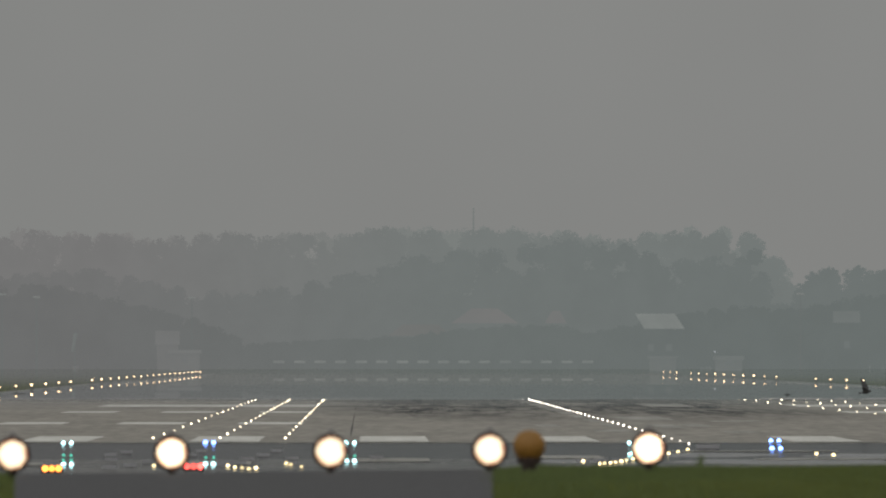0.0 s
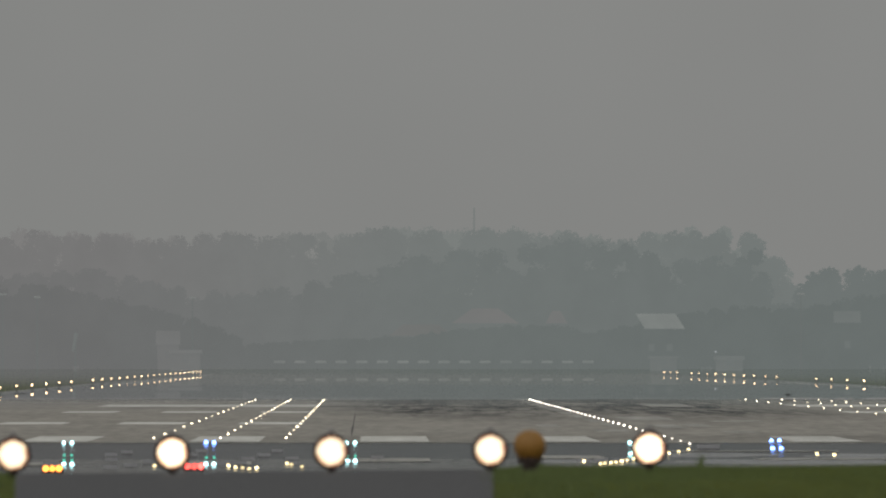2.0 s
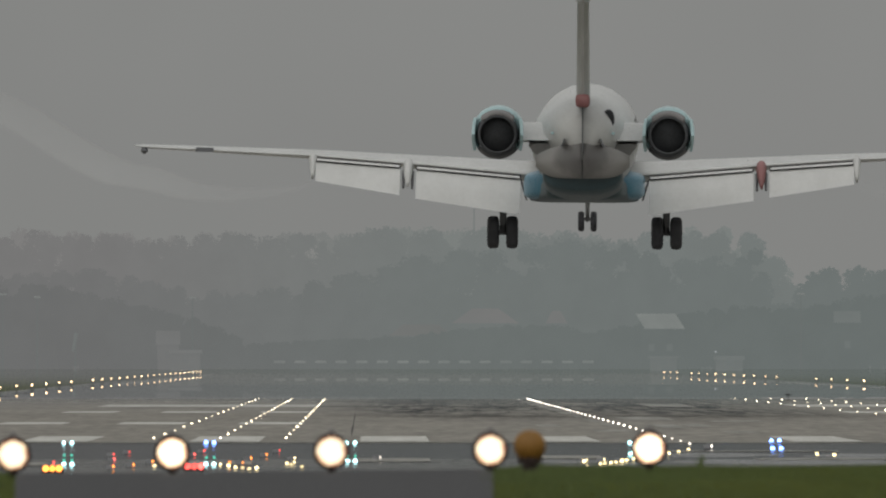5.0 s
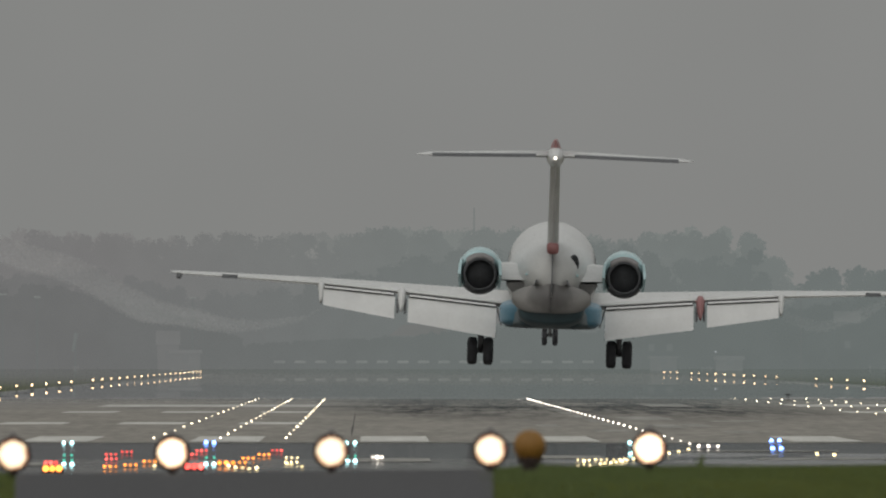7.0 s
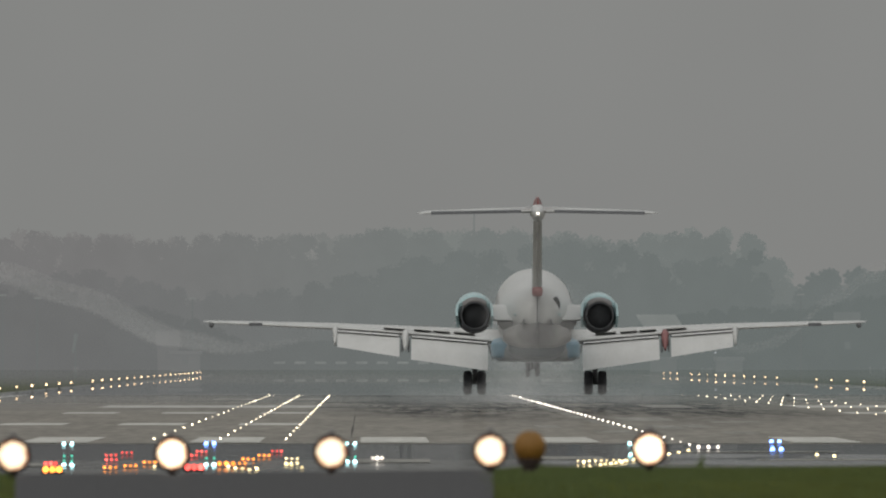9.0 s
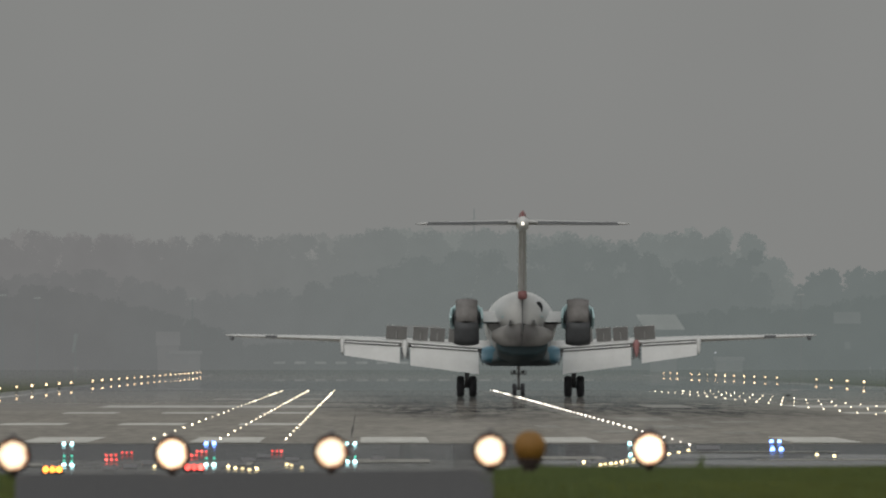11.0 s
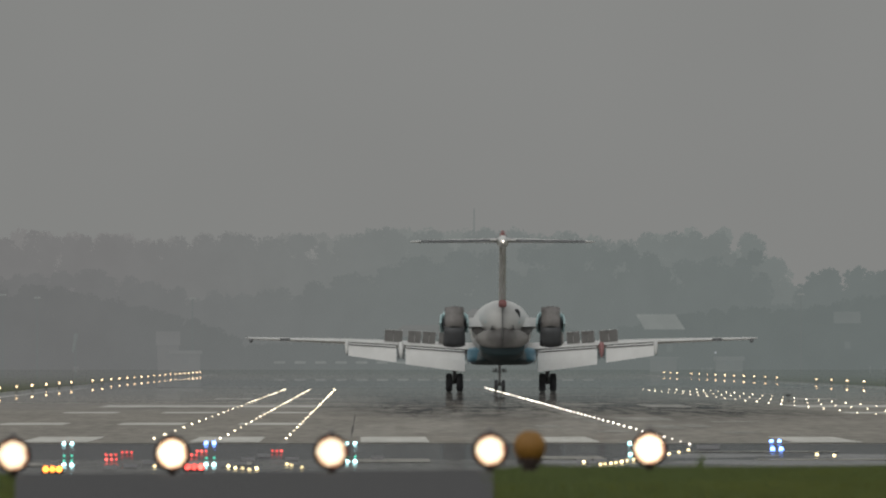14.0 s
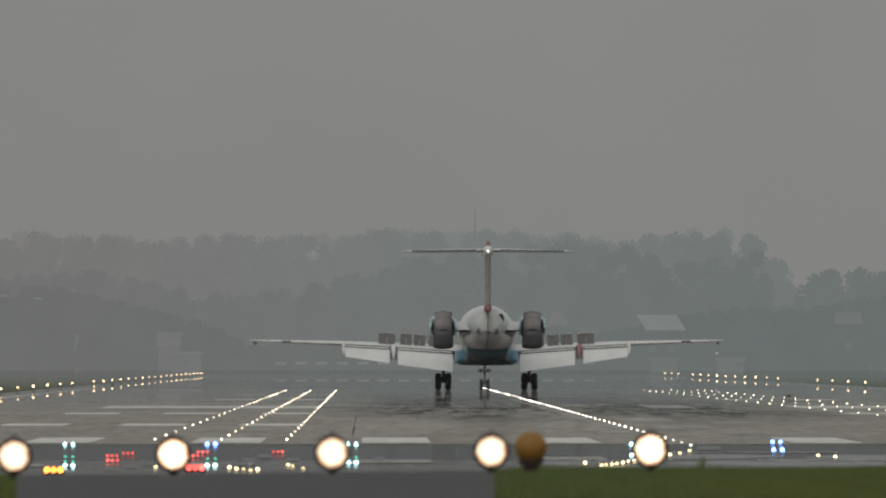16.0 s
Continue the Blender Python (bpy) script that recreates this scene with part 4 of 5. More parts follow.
def gears(plane):
    for side in (-1, 1):
        X = side * 2.56
        bm = bmesh.new()
        tube(bm, (X, 0, 0.5), (X - side * 0.05, 0.1, 2.5), 0.10, 0.14)
        tube(bm, (X - 0.3, 0, 0.5), (X + 0.3, 0, 0.5), 0.07)
        tube(bm, (X, 0.05, 1.3), (X, 1.3, 2.3), 0.06, 0.06, 8)
        box(bm, X - 0.09, X + 0.09, -0.22, -0.04, 0.72, 1.2, 0.03)
        leg = part("main_gear_leg", bm, M_STRUT, plane, "dark main gear leg")
        bm = bmesh.new()
        box(bm, X + side * 0.10, X + side * 0.14, -0.5, 0.6, 1.25, 2.1, 0.02)
        part("gear_door", bm, M_WHITE, plane)
        for dx in (-0.295, 0.295):
            tyre = part("wheel", wheel(0.51, 0.37), M_RUBBER, leg, "", True, pose(X + dx, 0, 0.51))
            part("hub", hub(0.51, 0.37), M_STRUT, leg, "", True, pose(X + dx, 0, 0.51))
    bm = bmesh.new()
    tube(bm, (0, 14.0, 0.32), (0, 13.8, 2.2), 0.06, 0.09)
    tube(bm, (-0.24, 14.0, 0.40), (0.24, 14.0, 0.40), 0.05)
    tube(bm, (0, 13.95, 0.9), (0, 12.8, 2.0), 0.05, 0.05, 8)
    leg = part("nose_gear_leg", bm, M_NOSELEG, plane, "grey nose gear leg")
    bm = bmesh.new()
    for sx in (-1, 1):
        tube(bm, (sx * 0.04, 13.5, 1.10), (sx * 0.36, 13.5, 1.10), 0.03, k=8)
        tube(bm, (sx * 0.36, 13.5, 1.09), (sx * 0.36, 13.5, 1.28), 0.025, k=8)
        box(bm, sx * 0.2 - 0.09, sx * 0.2 + 0.09, 13.42, 13.5, 1.14, 1.28, 0.03)
    part("landing_lamp_bracket", bm, M_STRUT, leg)
    for dx in (-0.2, 0.2):
        part("wheel", wheel(0.32, 0.2), M_RUBBER, leg, "", True, pose(dx, 14.0, 0.40 - 0.08))
        part("hub", hub(0.32, 0.2), M_STRUT, leg, "", True, pose(dx, 14.0, 0.40 - 0.08))
    return leg


airliner = tagged(new("airliner"), "white twin-jet airliner with pale blue engines, landing", "airplane")
fuselage_part(airliner)
DUMPERS, WING_PARTS = [], []
for side_ in (-1, 1):
    before = set(airliner.children)
    panels = wing(airliner, side_)
    DUMPERS += panels
    WING_PARTS += [(o, side_) for o in airliner.children if o not in before and o not in [d for d, _, _ in panels]]
tail(airliner)
BUCKETS = engine(airliner, -1) + engine(airliner, 1)
NOSE_LEG = gears(airliner)


# ---------------------------------------------------------------- far distance: localiser, houses, woods
def localiser():
    top = new("localiser_array")
    for i in range(16):
        x = 10.2 + (i - 7.5) * 3.05
        bm = bmesh.new()
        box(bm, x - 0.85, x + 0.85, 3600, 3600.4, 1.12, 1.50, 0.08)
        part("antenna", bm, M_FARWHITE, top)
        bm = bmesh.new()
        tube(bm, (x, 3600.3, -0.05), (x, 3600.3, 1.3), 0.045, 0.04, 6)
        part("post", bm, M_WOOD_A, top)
    tagged(top, "row of white localiser antennas on low posts", "antenna array")


localiser()


def house(name, x, y, w, d, h, roof_h, m_wall, m_roof, label, z=0.0, skew=0.0, hip=0.0):
    """A plain house: walls, a pitched roof with eaves, windows and a door."""
    top = tagged(new(name), label, "building")
    bm = bmesh.new()
    box(bm, x - w / 2, x + w / 2, y, y + d, z - 0.3, z + h)
    part("wall", bm, m_wall, top)
    bm = bmesh.new()
    loft(bm, [[(xx + a, b, c) for a, b, c in ((skew, y - 0.5, z + h), (s * hip, y + d / 2, z + h + roof_h), (skew, y + d + 0.5, z + h))] for xx, s in ((x - w / 2 - 0.3 - skew / 2, 1), (x + w / 2 + 0.3 - skew / 2, -1))])
    part("roof", bm, m_roof, top)
    n = max(1, int(w / 3))
    for i in range(n):
        xx = x - w / 2 + (i + 0.5) * w / n
        bm = bmesh.new()
        box(bm, xx - 0.5, xx + 0.5, y - 0.06, y + 0.05, z + h * 0.45, z + h * 0.45 + 1.2)
        part("window", bm, M_WOOD_B, top)
    return top


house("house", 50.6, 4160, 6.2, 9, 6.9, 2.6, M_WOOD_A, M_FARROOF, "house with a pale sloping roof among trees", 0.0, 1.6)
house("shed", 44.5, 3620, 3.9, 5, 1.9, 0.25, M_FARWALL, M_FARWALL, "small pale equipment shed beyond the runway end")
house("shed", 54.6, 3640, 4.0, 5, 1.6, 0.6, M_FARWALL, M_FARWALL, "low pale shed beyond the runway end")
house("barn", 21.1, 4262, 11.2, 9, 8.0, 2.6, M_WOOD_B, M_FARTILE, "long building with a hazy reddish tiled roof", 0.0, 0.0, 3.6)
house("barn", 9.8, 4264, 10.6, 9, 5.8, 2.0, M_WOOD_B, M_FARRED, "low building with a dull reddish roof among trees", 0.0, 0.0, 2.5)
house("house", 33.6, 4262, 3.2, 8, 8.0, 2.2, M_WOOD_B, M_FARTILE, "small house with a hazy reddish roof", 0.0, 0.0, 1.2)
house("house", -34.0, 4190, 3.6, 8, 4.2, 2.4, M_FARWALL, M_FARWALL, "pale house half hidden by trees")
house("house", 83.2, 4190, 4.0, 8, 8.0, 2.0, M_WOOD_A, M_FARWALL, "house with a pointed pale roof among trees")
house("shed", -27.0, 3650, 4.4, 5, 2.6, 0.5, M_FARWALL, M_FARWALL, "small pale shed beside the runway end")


SKY_X = [-50, 0, 45, 90, 150, 205, 265, 340, 420, 460, 530, 620, 680, 735, 795, 850, 920, 970, 1005, 1050, 1110, 1140, 1165, 1205, 1240, 1300, 1340, 1365, 1400, 1440, 1475, 1500, 1568, 1700]
SKY_Y = [425, 430, 402, 415, 413, 409, 428, 413, 408, 420, 412, 413, 403, 411, 403, 406, 406, 412, 409, 420, 424, 403, 412, 404, 410, 403, 418, 455, 530, 540, 530, 530, 530, 530]
MID_X = [-50, 60, 160, 230, 330, 430, 520, 640, 760, 850, 960, 1100, 1180, 1260, 1330, 1375, 1420, 1446, 1475, 1500, 1568, 1700]
MID_Y = [490, 480, 470, 490, 510, 520, 500, 480, 450, 440, 425, 430, 460, 455, 440, 520, 570, 480, 448, 466, 478, 470]
LOW_X = [-50, 100, 250, 340, 420, 500, 620, 720, 850, 980, 1040, 1120, 1230, 1320, 1400, 1470, 1568, 1700]
LOW_Y = [500, 505, 545, 560, 612, 605, 600, 596, 580, 573, 592, 575, 550, 540, 548, 535, 520, 520]


class Heap:
    """Plain lists of points and faces, for large loose meshes."""

    def __init__(self):
        self.v, self.f = [], []

    def stick(self, a, b, r0, r1, k=5):
        i0 = len(self.v)
        for c, r in ((a, r0), (b, r1)):
            for i in range(k):
                w = 2 * math.pi * i / k
                self.v.append((c[0] + r * math.cos(w), c[1] + r * math.sin(w), c[2]))
        for i in range(k):
            j = (i + 1) % k
            self.f.append((i0 + i, i0 + j, i0 + k + j, i0 + k + i))

    def clump(self, p, d, s, rng):
        """A small bent spray of leaves, two blades that cross."""
        e1 = Vector((rng.gauss(0, 1), rng.gauss(0, 1), rng.gauss(0, 1))).normalized()
        e2 = d.cross(e1).normalized()
        i0 = len(self.v)
        for q in (p + e1 * s, p + e2 * s * 0.8 + d * s * 0.3, p - e1 * s * 0.9, p - e2 * s * 0.8):
            self.v.append(tuple(q))
        self.f.append((i0, i0 + 1, i0 + 2, i0 + 3))

    def made(self, name, material):
        me = bpy.data.meshes.new(name)
        me.from_pydata(self.v, [], self.f)
        me.materials.append(material)
        return new(name, me)


def tree_into(heap, rng, x, y, top_z, w, leaf):
    """A far tree: tapered trunk, limbs and a crown of many leaf clumps with an uneven outline."""
    base = -0.1
    h = top_z - base
    heap.stick((x, y, base), (x + rng.uniform(-0.3, 0.3), y, base + h * 0.6), 0.35, 0.12, 6)
    lobes = [(Vector((x + rng.uniform(-0.15, 0.15) * w, y, top_z - w * 0.22)), w * 0.23)]
    for i in range(rng.randint(11, 15)):
        u = rng.uniform(0.15, 0.93)
        half = w * 0.5 * (1 - max(0.0, u - 0.45) ** 2 * 2.0)
        a = rng.uniform(0, 2 * math.pi)
        r = w * rng.uniform(0.17, 0.29)
        c = Vector((x + half * 0.8 * math.cos(a), y + half * 0.8 * math.sin(a), min(base + h * u, top_z - r)))
        lobes.append((c, r))
        heap.stick((x, y, base + h * max(0.1, u - 0.25)), tuple(c), 0.10, 0.04, 4)
    for c, r in lobes:
        for k in range(int(30 * (r / leaf) ** 1.2) + 12):
            d = Vector((rng.gauss(0, 1), rng.gauss(0, 1), rng.gauss(0, 1))).normalized()
            heap.clump(c + d * r * rng.uniform(0.45, 1.06), d, rng.uniform(0.6, 1.3) * leaf, rng)


def woods(name, px, py, y, step, width, material, label, seed, depth, spread=0.55):
    rng = random.Random(seed)
    heap = Heap()
    u = -60.0
    while u < 1640:
        yy = y + rng.uniform(0, depth)
        s = LENS / yy
        top = 1.8 + (635 - lerp(u, px, py)) / s
        tree_into(heap, rng, (u - 645) / s, yy, top * rng.uniform(0.978, 1.010), min(width * rng.uniform(0.7, 1.3), top * spread), 0.42)
        tree_into(heap, rng, (u - 645) / s + rng.uniform(-2, 2), yy + 6, top * rng.uniform(0.78, 0.93), min(width * rng.uniform(0.9, 1.2), top * spread * 1.1), 0.55)
        tree_into(heap, rng, (u - 645) / s + rng.uniform(-2, 2), yy + 9, top * rng.uniform(0.45, 0.7), width * rng.uniform(1.1, 1.4), 0.8)
        u += step * rng.uniform(0.7, 1.2)
    tagged(heap.made(name, material), label, "woods", kind="stuff")


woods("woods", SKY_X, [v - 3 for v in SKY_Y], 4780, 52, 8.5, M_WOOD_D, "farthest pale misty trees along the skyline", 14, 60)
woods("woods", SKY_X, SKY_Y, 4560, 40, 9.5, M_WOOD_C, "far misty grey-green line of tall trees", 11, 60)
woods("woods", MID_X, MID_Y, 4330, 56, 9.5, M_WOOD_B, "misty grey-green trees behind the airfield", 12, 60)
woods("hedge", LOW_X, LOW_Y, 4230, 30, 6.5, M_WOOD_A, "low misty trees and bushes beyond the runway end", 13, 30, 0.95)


# pale roof-like specks among trees; the posts are added to hold them up
def light_mast(x, y, h):
    top = new("light_mast")
    bm = bmesh.new()
    tube(bm, (0, 0, -0.1), (0, 0, h), 0.12, 0.07, 6)
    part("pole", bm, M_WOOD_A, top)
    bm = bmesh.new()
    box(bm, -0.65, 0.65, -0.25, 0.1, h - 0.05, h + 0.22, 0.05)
    part("lamp_head", bm, M_FARROOF, top, "pale speck")
    top.matrix_basis = pose(x, y, 0)
    tagged(top, "thin added post holding up a pale speck among trees", "light mast", "far light masts")


for mx_, mh_ in ((-57.0, 12.4), (-63.0, 12.9), (-30.0, 12.3), (75.8, 13.0)):
    light_mast(mx_, 4225, mh_)


def yard_light():
    top = new("yard_light")
    bm = bmesh.new()
    tube(bm, (0, 0, -0.1), (0, 0, 2.75), 0.05, 0.04, 6)
    part("pole", bm, M_WOOD_A, top)
    bm = bmesh.new()
    bmesh.ops.create_uvsphere(bm, u_segments=10, v_segments=6, radius=0.13, matrix=Matrix.Translation((0, 0, 2.82)))
    part("lamp_globe", bm, M_YARD, top, "faintly lit white globe")
    top.matrix_basis = pose(52.4, 3632, 0)
    tagged(top, "small white yard light on a thin pole beside a shed", "yard light")


yard_light()


def windsock():
    top = new("windsock")
    bm = bmesh.new()
    tube(bm, (0, 0, -0.1), (0, 0, 5.8), 0.07, 0.05, 6)
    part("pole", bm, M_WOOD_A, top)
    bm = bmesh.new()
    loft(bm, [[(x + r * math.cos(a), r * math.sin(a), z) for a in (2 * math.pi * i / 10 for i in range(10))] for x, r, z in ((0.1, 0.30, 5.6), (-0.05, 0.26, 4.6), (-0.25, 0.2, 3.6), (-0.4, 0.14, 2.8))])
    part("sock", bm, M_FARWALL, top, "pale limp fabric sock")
    top.matrix_basis = pose(-42.9, 3600, 0)
    tagged(top, "pale windsock hanging limp on its pole", "windsock")


windsock()


def mast():
    top = new("mast")
    bm = bmesh.new()
    x = (838 - 645) / (LENS / 4700)
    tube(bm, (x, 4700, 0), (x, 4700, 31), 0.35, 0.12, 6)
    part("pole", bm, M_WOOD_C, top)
    tagged(top, "thin far radio mast over the trees", "mast")


mast()


def thin_air(name, strength, scale):
    """Wisps of condensed water: white, and mostly clear."""
    m, n, l = mat(name)
    out, d, t, tr, mx, mx2 = (n.new("ShaderNodeOutputMaterial"), n.new("ShaderNodeBsdfDiffuse"), n.new("ShaderNodeBsdfTranslucent"), n.new("ShaderNodeBsdfTransparent"),
                              n.new("ShaderNodeMixShader"), n.new("ShaderNodeMixShader"))
    d.inputs[0].default_value = t.inputs[0].default_value = (0.9, 0.9, 0.9, 1)
    at = n.new("ShaderNodeAttribute")
    at.attribute_name = "veil"
    f = noise_node(n, l, scale, (1, 0.05, 1), 2)
    mr, mu = n.new("ShaderNodeMapRange"), n.new("ShaderNodeMath")
    mr.inputs[1].default_value, mr.inputs[2].default_value = 0.30, 0.70
    mr.inputs[3].default_value, mr.inputs[4].default_value = 0.6 * strength, strength
    l.new(f, mr.inputs[0])
    mu.operation = "MULTIPLY"
    l.new(mr.outputs[0], mu.inputs[0])
    l.new(at.outputs["Fac"], mu.inputs[1])
    mx2.inputs[0].default_value = 0.5
    l.new(d.outputs[0], mx2.inputs[1])
    l.new(t.outputs[0], mx2.inputs[2])
    l.new(mu.outputs[0], mx.inputs[0])
    l.new(tr.outputs[0], mx.inputs[1])
    l.new(mx2.outputs[0], mx.inputs[2])
    l.new(mx.outputs[0], out.inputs[0])
    return m


M_VAPOUR = thin_air("wing_vapour", 0.25, 0.35)
M_SMOKE = thin_air("tyre_smoke", 0.46, 0.45)


def veil_part(top, v, dens, rows, k, material):
    """One wisp: a sheet of rows by k points, with its thickness at each point."""
    me = bpy.data.meshes.new("wisp")
    me.from_pydata(v, [], [(i * k + j, i * k + j + 1, (i + 1) * k + j + 1, (i + 1) * k + j) for i in range(rows) for j in range(k - 1)])
    me.materials.append(material)
    at = me.attributes.new("veil", "FLOAT", "POINT")
    for i, x in enumerate(dens):
        at.data[i].value = x
    for p in me.polygons:
        p.use_smooth = True
    new("wisp", me).parent = top


LAG = [0.0, 0.2, 0.45, 0.7, 1.05, 1.4, 1.8, 2.3, 2.9]
DRIFT_L = [-8.4, -8.95, -10.5, -12.0, -13.9, -15.85, -17.15, -18.8, -20.0]
DRIFT_R = [8.4, 8.6, 9.1, 9.6, 10.3, 11.0, 11.4, 11.7, 12.0]
SINK = [2.15, 1.70, 1.52, 1.50, 1.85, 2.95, 3.43, 4.0, 4.3]


def vapour(name, side, label):
    """A rolled ribbon of vapour shed at the flap's end, trailing behind the wing, borne off by the wind and sinking."""
    rng = random.Random(3 + side)
    rows, dens = [], []
    n, k = 60, 9
    for i in range(n + 1):
        u = i / n
        lag = 2.9 * u
        cx = lerp(lag, LAG, DRIFT_L if side < 0 else DRIFT_R)
        cy = -2.6 - 67.5 * lag
        cz = lerp(lag, LAG, SINK) + 0.06 * math.sin(lag * 9)
        w = 0.07 + 0.30 * min(1, lag * 0.9)
        row = []
        for j in range(k):
            v = j / (k - 1) * 2 - 1
            a = v * 1.9 + 0.5 * lag
            row.append((cx + w * math.sin(a) * (0.6 + 0.4 * v * v), cy, cz + w * 1.1 * v))
            dens.append(max(0.0, 1 - v ** 6) * (0.7 + 0.3 * v * v) * min(1, 8 * (1 - u)) * (0.25 + 0.75 * min(1, lag * 1.1)) * (1.0 if side < 0 else 0.45))
        rows.append(row)
    top = new(name)
    for a in range(0, n, 15):
        veil_part(top, [p for r in rows[a:a + 16] for p in r], dens[a * k:(a + 16) * k], 15, k, M_VAPOUR)
    return tagged(top, label, "vapour")


VAPOUR = [vapour("wing_vapour", -1, "thin white vapour ribbon trailing from a wing flap"), vapour("wing_vapour", 1, "thin white vapour ribbon trailing from the other wing flap")]


def smoke_puff(seed, w, h, thick):
    """A flat drift of tyre smoke: two crumpled sheets, densest in the middle."""
    top = new("tyre_smoke")
    for s in range(2):
        v, dens, nx, nz = [], [], 16, 8
        for i in range(nx + 1):
            for j in range(nz + 1):
                a, b = i / nx * 2 - 1, j / nz
                p = Vector((a * w * 0.5, -2 + s * 5.0, b * h))
                v.append(tuple(p + 0.3 * noise.noise_vector(p * 0.5 + Vector((seed * 3.1, s, 0)))))
                dens.append(thick * max(0.0, 1 - a * a) ** 0.9 * max(0.0, 1 - b) ** 0.6 * (0.6 + 0.4 * noise.noise((a * 2 + seed, b * 2, s))))
        veil_part(top, v, dens, nx, nz + 1, M_SMOKE)
    return tagged(top, "thin white drift of tyre smoke over the wet runway", "smoke", "touchdown smoke")


def bird(name, label, spread):
    """A small dark bird: body, head with bill, tail and two wings, spread or folded; it faces +x."""
    top = new(name)
    bm = bmesh.new()
    loft(bm, [[(x, r * math.cos(a), r * math.sin(a)) for a in (2 * math.pi * i / 10 for i in range(10))] for x, r in ((-0.12, 0.012), (-0.06, 0.045), (0.02, 0.055), (0.08, 0.035), (0.10, 0.02))])
    part("body", bm, M_FEATHER, top, smooth=True)
    bm = bmesh.new()
    bmesh.ops.create_uvsphere(bm, u_segments=10, v_segments=8, radius=0.03, matrix=Matrix.Translation((0.115, 0, 0.025)))
    tube(bm, (0.14, 0, 0.022), (0.175, 0, 0.016), 0.008, 0.002, 6)
    part("head", bm, M_FEATHER, top, smooth=True)
    bm = bmesh.new()
    loft(bm, [[(x, -w, -0.004), (x, w, -0.004), (x, w, 0.006), (x, -w, 0.006)] for x, w in ((-0.09, 0.02), (-0.22, 0.045))])
    part("tail", bm, M_FEATHER, top)
    for side in (-1, 1):
        bm = bmesh.new()
        if spread:
            pts = ((0.0, 0.03, 0.0, 0.09), (0.0, 0.14, 0.11, 0.08), (-0.05, 0.24, 0.24, 0.05), (-0.09, 0.28, 0.30, 0.015))
        else:
            pts = ((0.05, 0.035, 0.02, 0.03), (-0.02, 0.055, 0.02, 0.035), (-0.10, 0.045, 0.01, 0.025), (-0.17, 0.02, 0.0, 0.008))
        loft(bm, [[(x + c, side * y, z), (x - c, side * y, z - 0.004), (x - c, side * (y + 0.006), z + 0.008), (x + c, side * (y + 0.006), z + 0.012)] for x, y, z, c in pts])
        part("wing", bm, M_FEATHER, top)
        if not spread:
            bm = bmesh.new()
            tube(bm, (0.0, side * 0.02, -0.04), (0.01, side * 0.02, -0.14), 0.006, 0.005, 6)
            part("leg", bm, M_FEATHER, top)
    return tagged(top, label, "bird")


M_FEATHER = paint("dark_feathers", (0.03, 0.03, 0.032), 0.6, 0, 0.3, 12.0)
standing_bird = bird("bird", "small dark bird standing on the wet runway", False)
standing_bird.matrix_basis = pose(19.5, 1120, 0.14, 0, 0, 160)
flying_bird = bird("flying_bird", "small dark bird in low flight over the runway", True)


#        thing, x, y, top height, drift
SMOKE = [(smoke_puff(1, 4.6, 5.2, 1.0), 7.15, 1008, 0.0), (smoke_puff(2, 6.5, 0.9, 0.8), 4.2, 998, 0.3), (smoke_puff(3, 6.0, 0.8, 0.7), 10.2, 1000, 0.2)]


# ---------------------------------------------------------------- what moves
def flexed(side, degrees):
    """The wing bent up about its root: the turn that carries all its parts."""
    hinge = Vector((side * 1.0, 0, 2.3))
    return Matrix.Translation(hinge) @ Matrix.Rotation(radians(-side * degrees), 4, "Y") @ Matrix.Translation(-hinge)


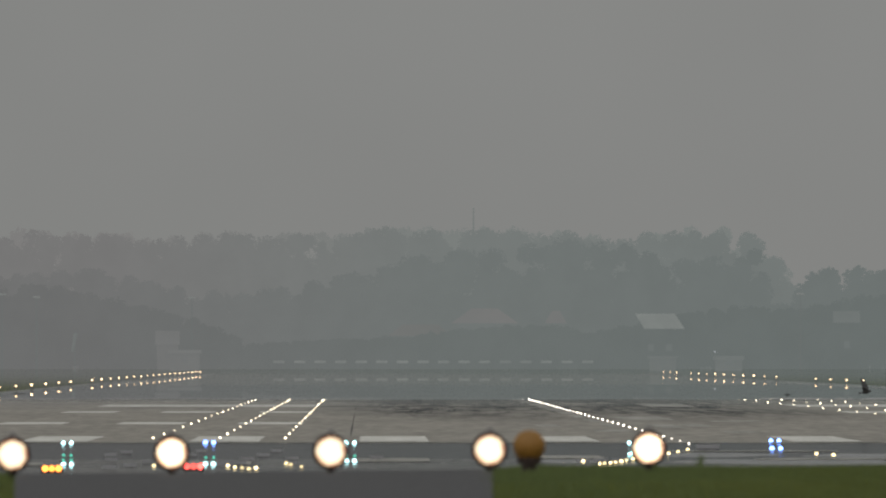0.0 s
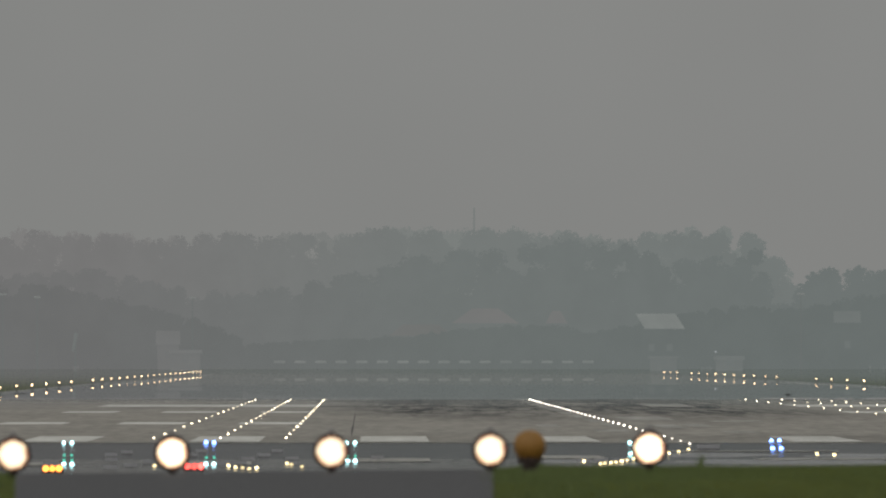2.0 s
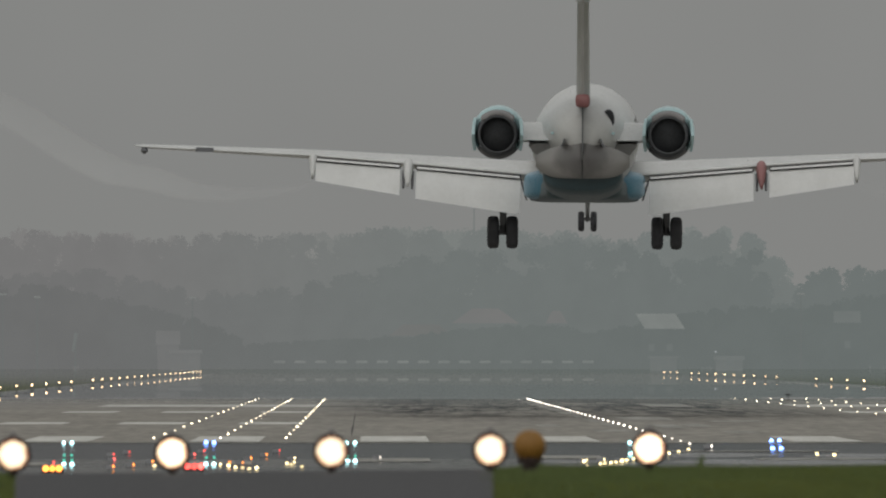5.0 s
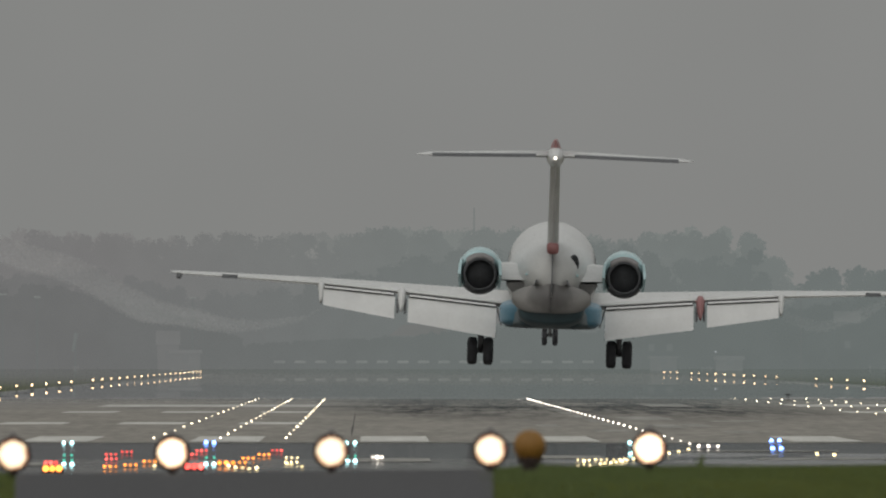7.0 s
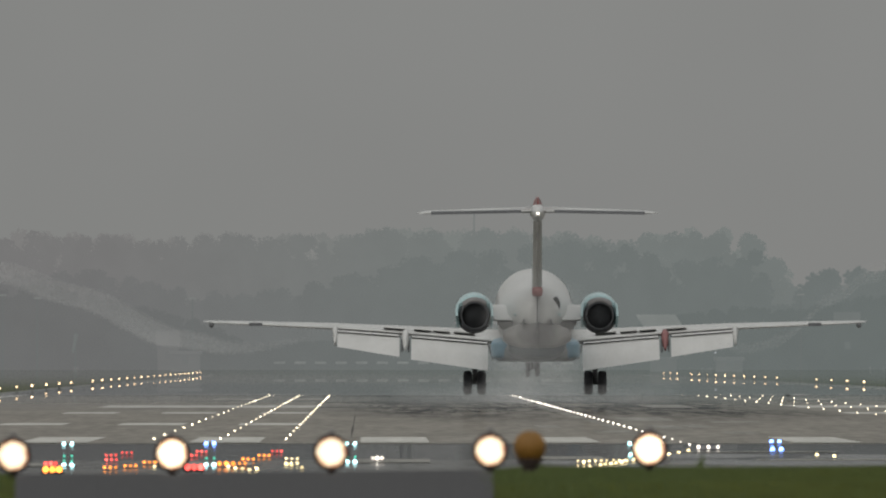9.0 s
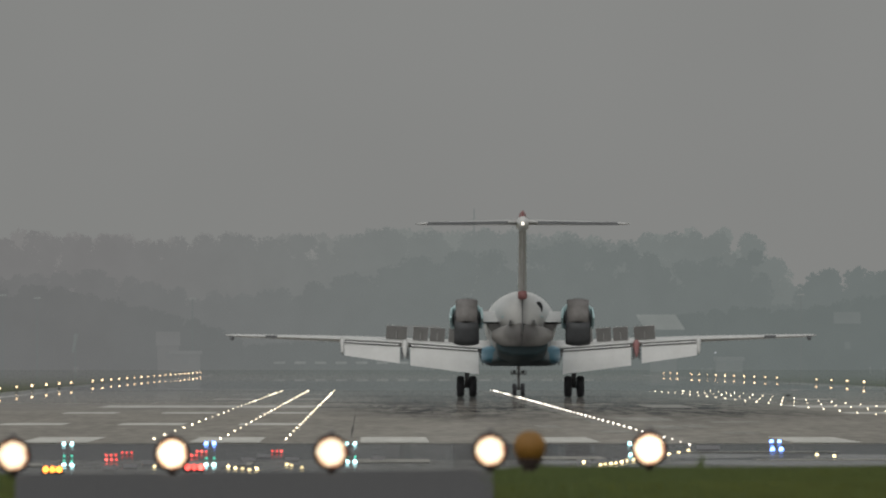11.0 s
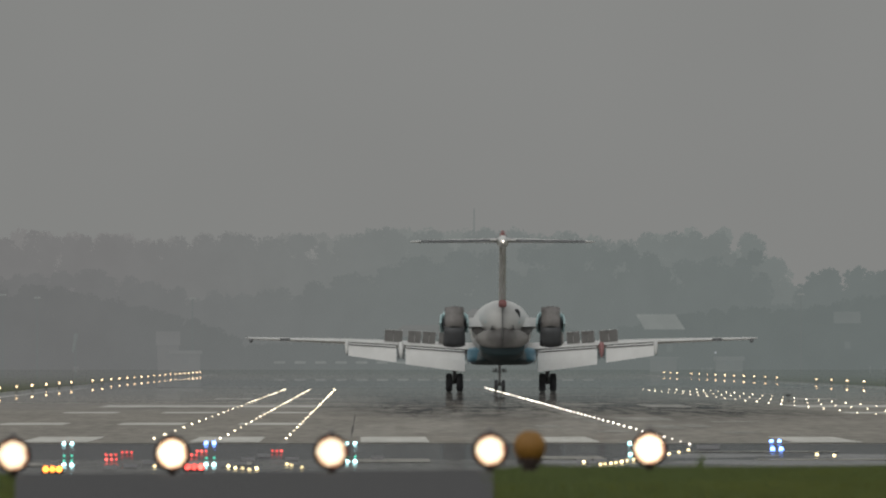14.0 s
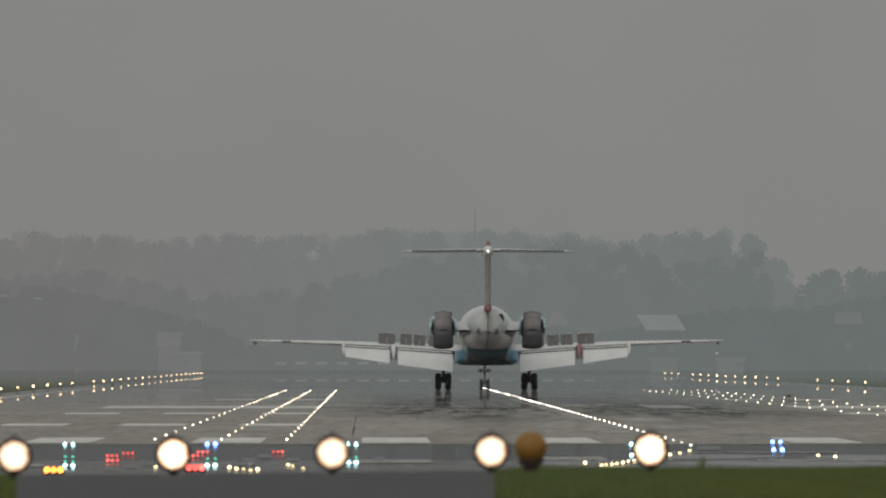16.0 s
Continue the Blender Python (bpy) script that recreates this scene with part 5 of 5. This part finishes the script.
def motions():
    #        t, distance, x, wheel height, pitch, roll, yaw
    flight = [(0.0, 412, 7.6, 18.0, 0.6, -0.5, -1.0), (1.0, 481, 7.5, 15.2, 0.6, -1.0, -1.0), (2.0, 550, 7.3, 12.6, 0.6, -1.2, -1.0), (3.0, 620, 7.1, 10.25, 0.7, -1.3, -1.0),
              (3.5, 654, 7.04, 8.99, 0.7, -1.2, -1.0), (4.0, 686, 6.93, 7.50, 0.85, 0.15, -1.0), (4.2, 701, 6.87, 6.95, 0.9, 0.4, -1.0), (5.3, 779, 6.85, 4.6, 1.5, 0.4, -0.8), (6.3, 849, 6.88, 2.45, 1.9, 0.4, -0.6),
              (6.5, 862, 6.85, 2.12, 2.0, 1.0, -0.5), (7.0, 896, 6.79, 1.50, 2.0, 1.65, -0.4), (7.5, 932, 6.92, 0.97, 1.9, 0.75, -0.3), (8.0, 966, 7.05, 0.53, 2.1, 0.15, -0.2),
              (8.5, 998, 7.15, 0.26, 2.4, -0.35, -0.1), (9.0, 1031, 7.21, 0.30, 1.85, 0, 0), (9.2, 1044, 7.22, 0.30, 1.75, 0, 0), (9.6, 1070, 7.26, 0.10, 1.4, 0, 0), (10.3, 1114, 7.33, 0.0, 0.3, 0, 0), (11.0, 1157, 7.40, 0.0, 0.0, 0, 0),
              (11.5, 1188, 7.43, 0, 0, 0, 0), (12.0, 1218, 7.47, 0, 0, 0, 0), (12.5, 1248, 7.51, 0, 0, 0, 0), (13.0, 1277, 7.51, 0, 0, 0, 0), (13.5, 1306, 7.49, 0, 0, 0, 0), (14.0, 1334, 7.47, 0, 0, 0, 0),
              (14.5, 1361, 7.37, 0, 0, 0, 0), (15.0, 1388, 7.27, 0, 0, 0, 0.1), (15.5, 1415, 7.20, 0, 0, 0, 0.1), (16.0, 1443, 7.13, 0, 0, 0, 0.1)]
    walk(airliner, [(t, pose(x, y, z + 0.004, p, r, w)) for t, y, x, z, p, r, w in flight])
    walk(flying_bird, [(0, pose(14.45, 700, 0.83, 25, -8, 0)), (0.1, pose(14.85, 702, 0.70, -20, 6, -5)), (0.3, pose(15.9, 706, 0.8, 10, 0, -10)), (1.0, pose(21, 715, 2.0, 0, 0, -12)), (4.0, pose(45, 770, 8, 0, 0, -20)), (16.0, pose(150, 980, 20, 0, 0, -20))])
    walk(MIRAGE_FILM, [(t, pose(0, y, 0.05)) for t, y in ((0, 1066), (3.0, 1068), (4.0, 1082), (6.3, 1076), (7.0, 1080), (8.0, 1120), (9.0, 1215), (10.2, 1340), (11.3, 1420), (12.5, 1470), (16.0, 1600))])
    for ribbon in VAPOUR:
        ride = [(t, pose(x, y, z)) for t, y, x, z, p, r, w in flight if t < 8.6]
        walk(ribbon, ride + [(9.0, pose(6.2, 1025, 0.8)), (9.8, pose(-4.0, 1040, 1.2)), (11.2, pose(-40.0, 1060, 1.0)), (16.0, pose(-110.0, 1080, 1.0))])
    for puff, x, y, late in SMOKE:
        walk(puff, [(0, pose(x + 0.5, y, -6.2)), (8.45 + late, pose(x + 0.3, y, -5.6)), (8.85 + late * 0.5, pose(x, y, -0.1)), (9.25, pose(x - 0.8, y, 0.0)), (9.7, pose(x - 4.0, y, -2.4)), (10.3, pose(x - 11.0, y, -5.8)),
                    (16.0, pose(x - 30.0, y, -6.4))])
    walk(NOSE_LEG, [(t, pose(0, 0, z)) for t, z in ((0, 0.28), (9.0, 0.30), (10.3, 0.0), (16.0, 0.0))])
    # the wings carry the weight in flight and hang once it is on the wheels
    for wing_part, side in WING_PARTS:
        walk(wing_part, [(t, flexed(side, a)) for t, a in ((0, 0.7), (9.0, 0.65), (9.8, 0.3), (10.6, -0.2), (16.0, -0.2))])
    for d, side, (x, y, z, slope, roll_) in DUMPERS:
        walk(d, [(t, flexed(side, f) @ pose(x, y, z, slope - a, roll_, 0)) for t, a, f in ((0, 0, 0.7), (8.8, 0, 0.65), (9.0, 12, 0.65), (9.2, 22, 0.58), (9.8, 60, 0.3), (10.4, 82, -0.1), (10.6, 82, -0.2), (16.0, 82, -0.2))])
    # the turn is added: lenses vanish and return as in heat shimmer
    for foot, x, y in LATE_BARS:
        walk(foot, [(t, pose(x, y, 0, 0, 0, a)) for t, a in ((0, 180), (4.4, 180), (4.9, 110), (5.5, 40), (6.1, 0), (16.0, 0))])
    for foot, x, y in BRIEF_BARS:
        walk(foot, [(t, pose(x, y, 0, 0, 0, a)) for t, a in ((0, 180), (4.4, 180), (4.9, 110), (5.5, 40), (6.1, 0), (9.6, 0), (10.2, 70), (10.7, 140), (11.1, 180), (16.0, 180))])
    for b, x, z, up in BUCKETS:
        walk(b, [(t, pose(x, -12.85 - 0.30 * k, z - (0.38 if up > 0 else 0.0) * k, up * 68 * k, 0, 0)) for t, k in ((0, 0), (9.6, 0), (10.0, 0.25), (10.6, 0.9), (11.0, 1), (16.0, 1))])


motions()
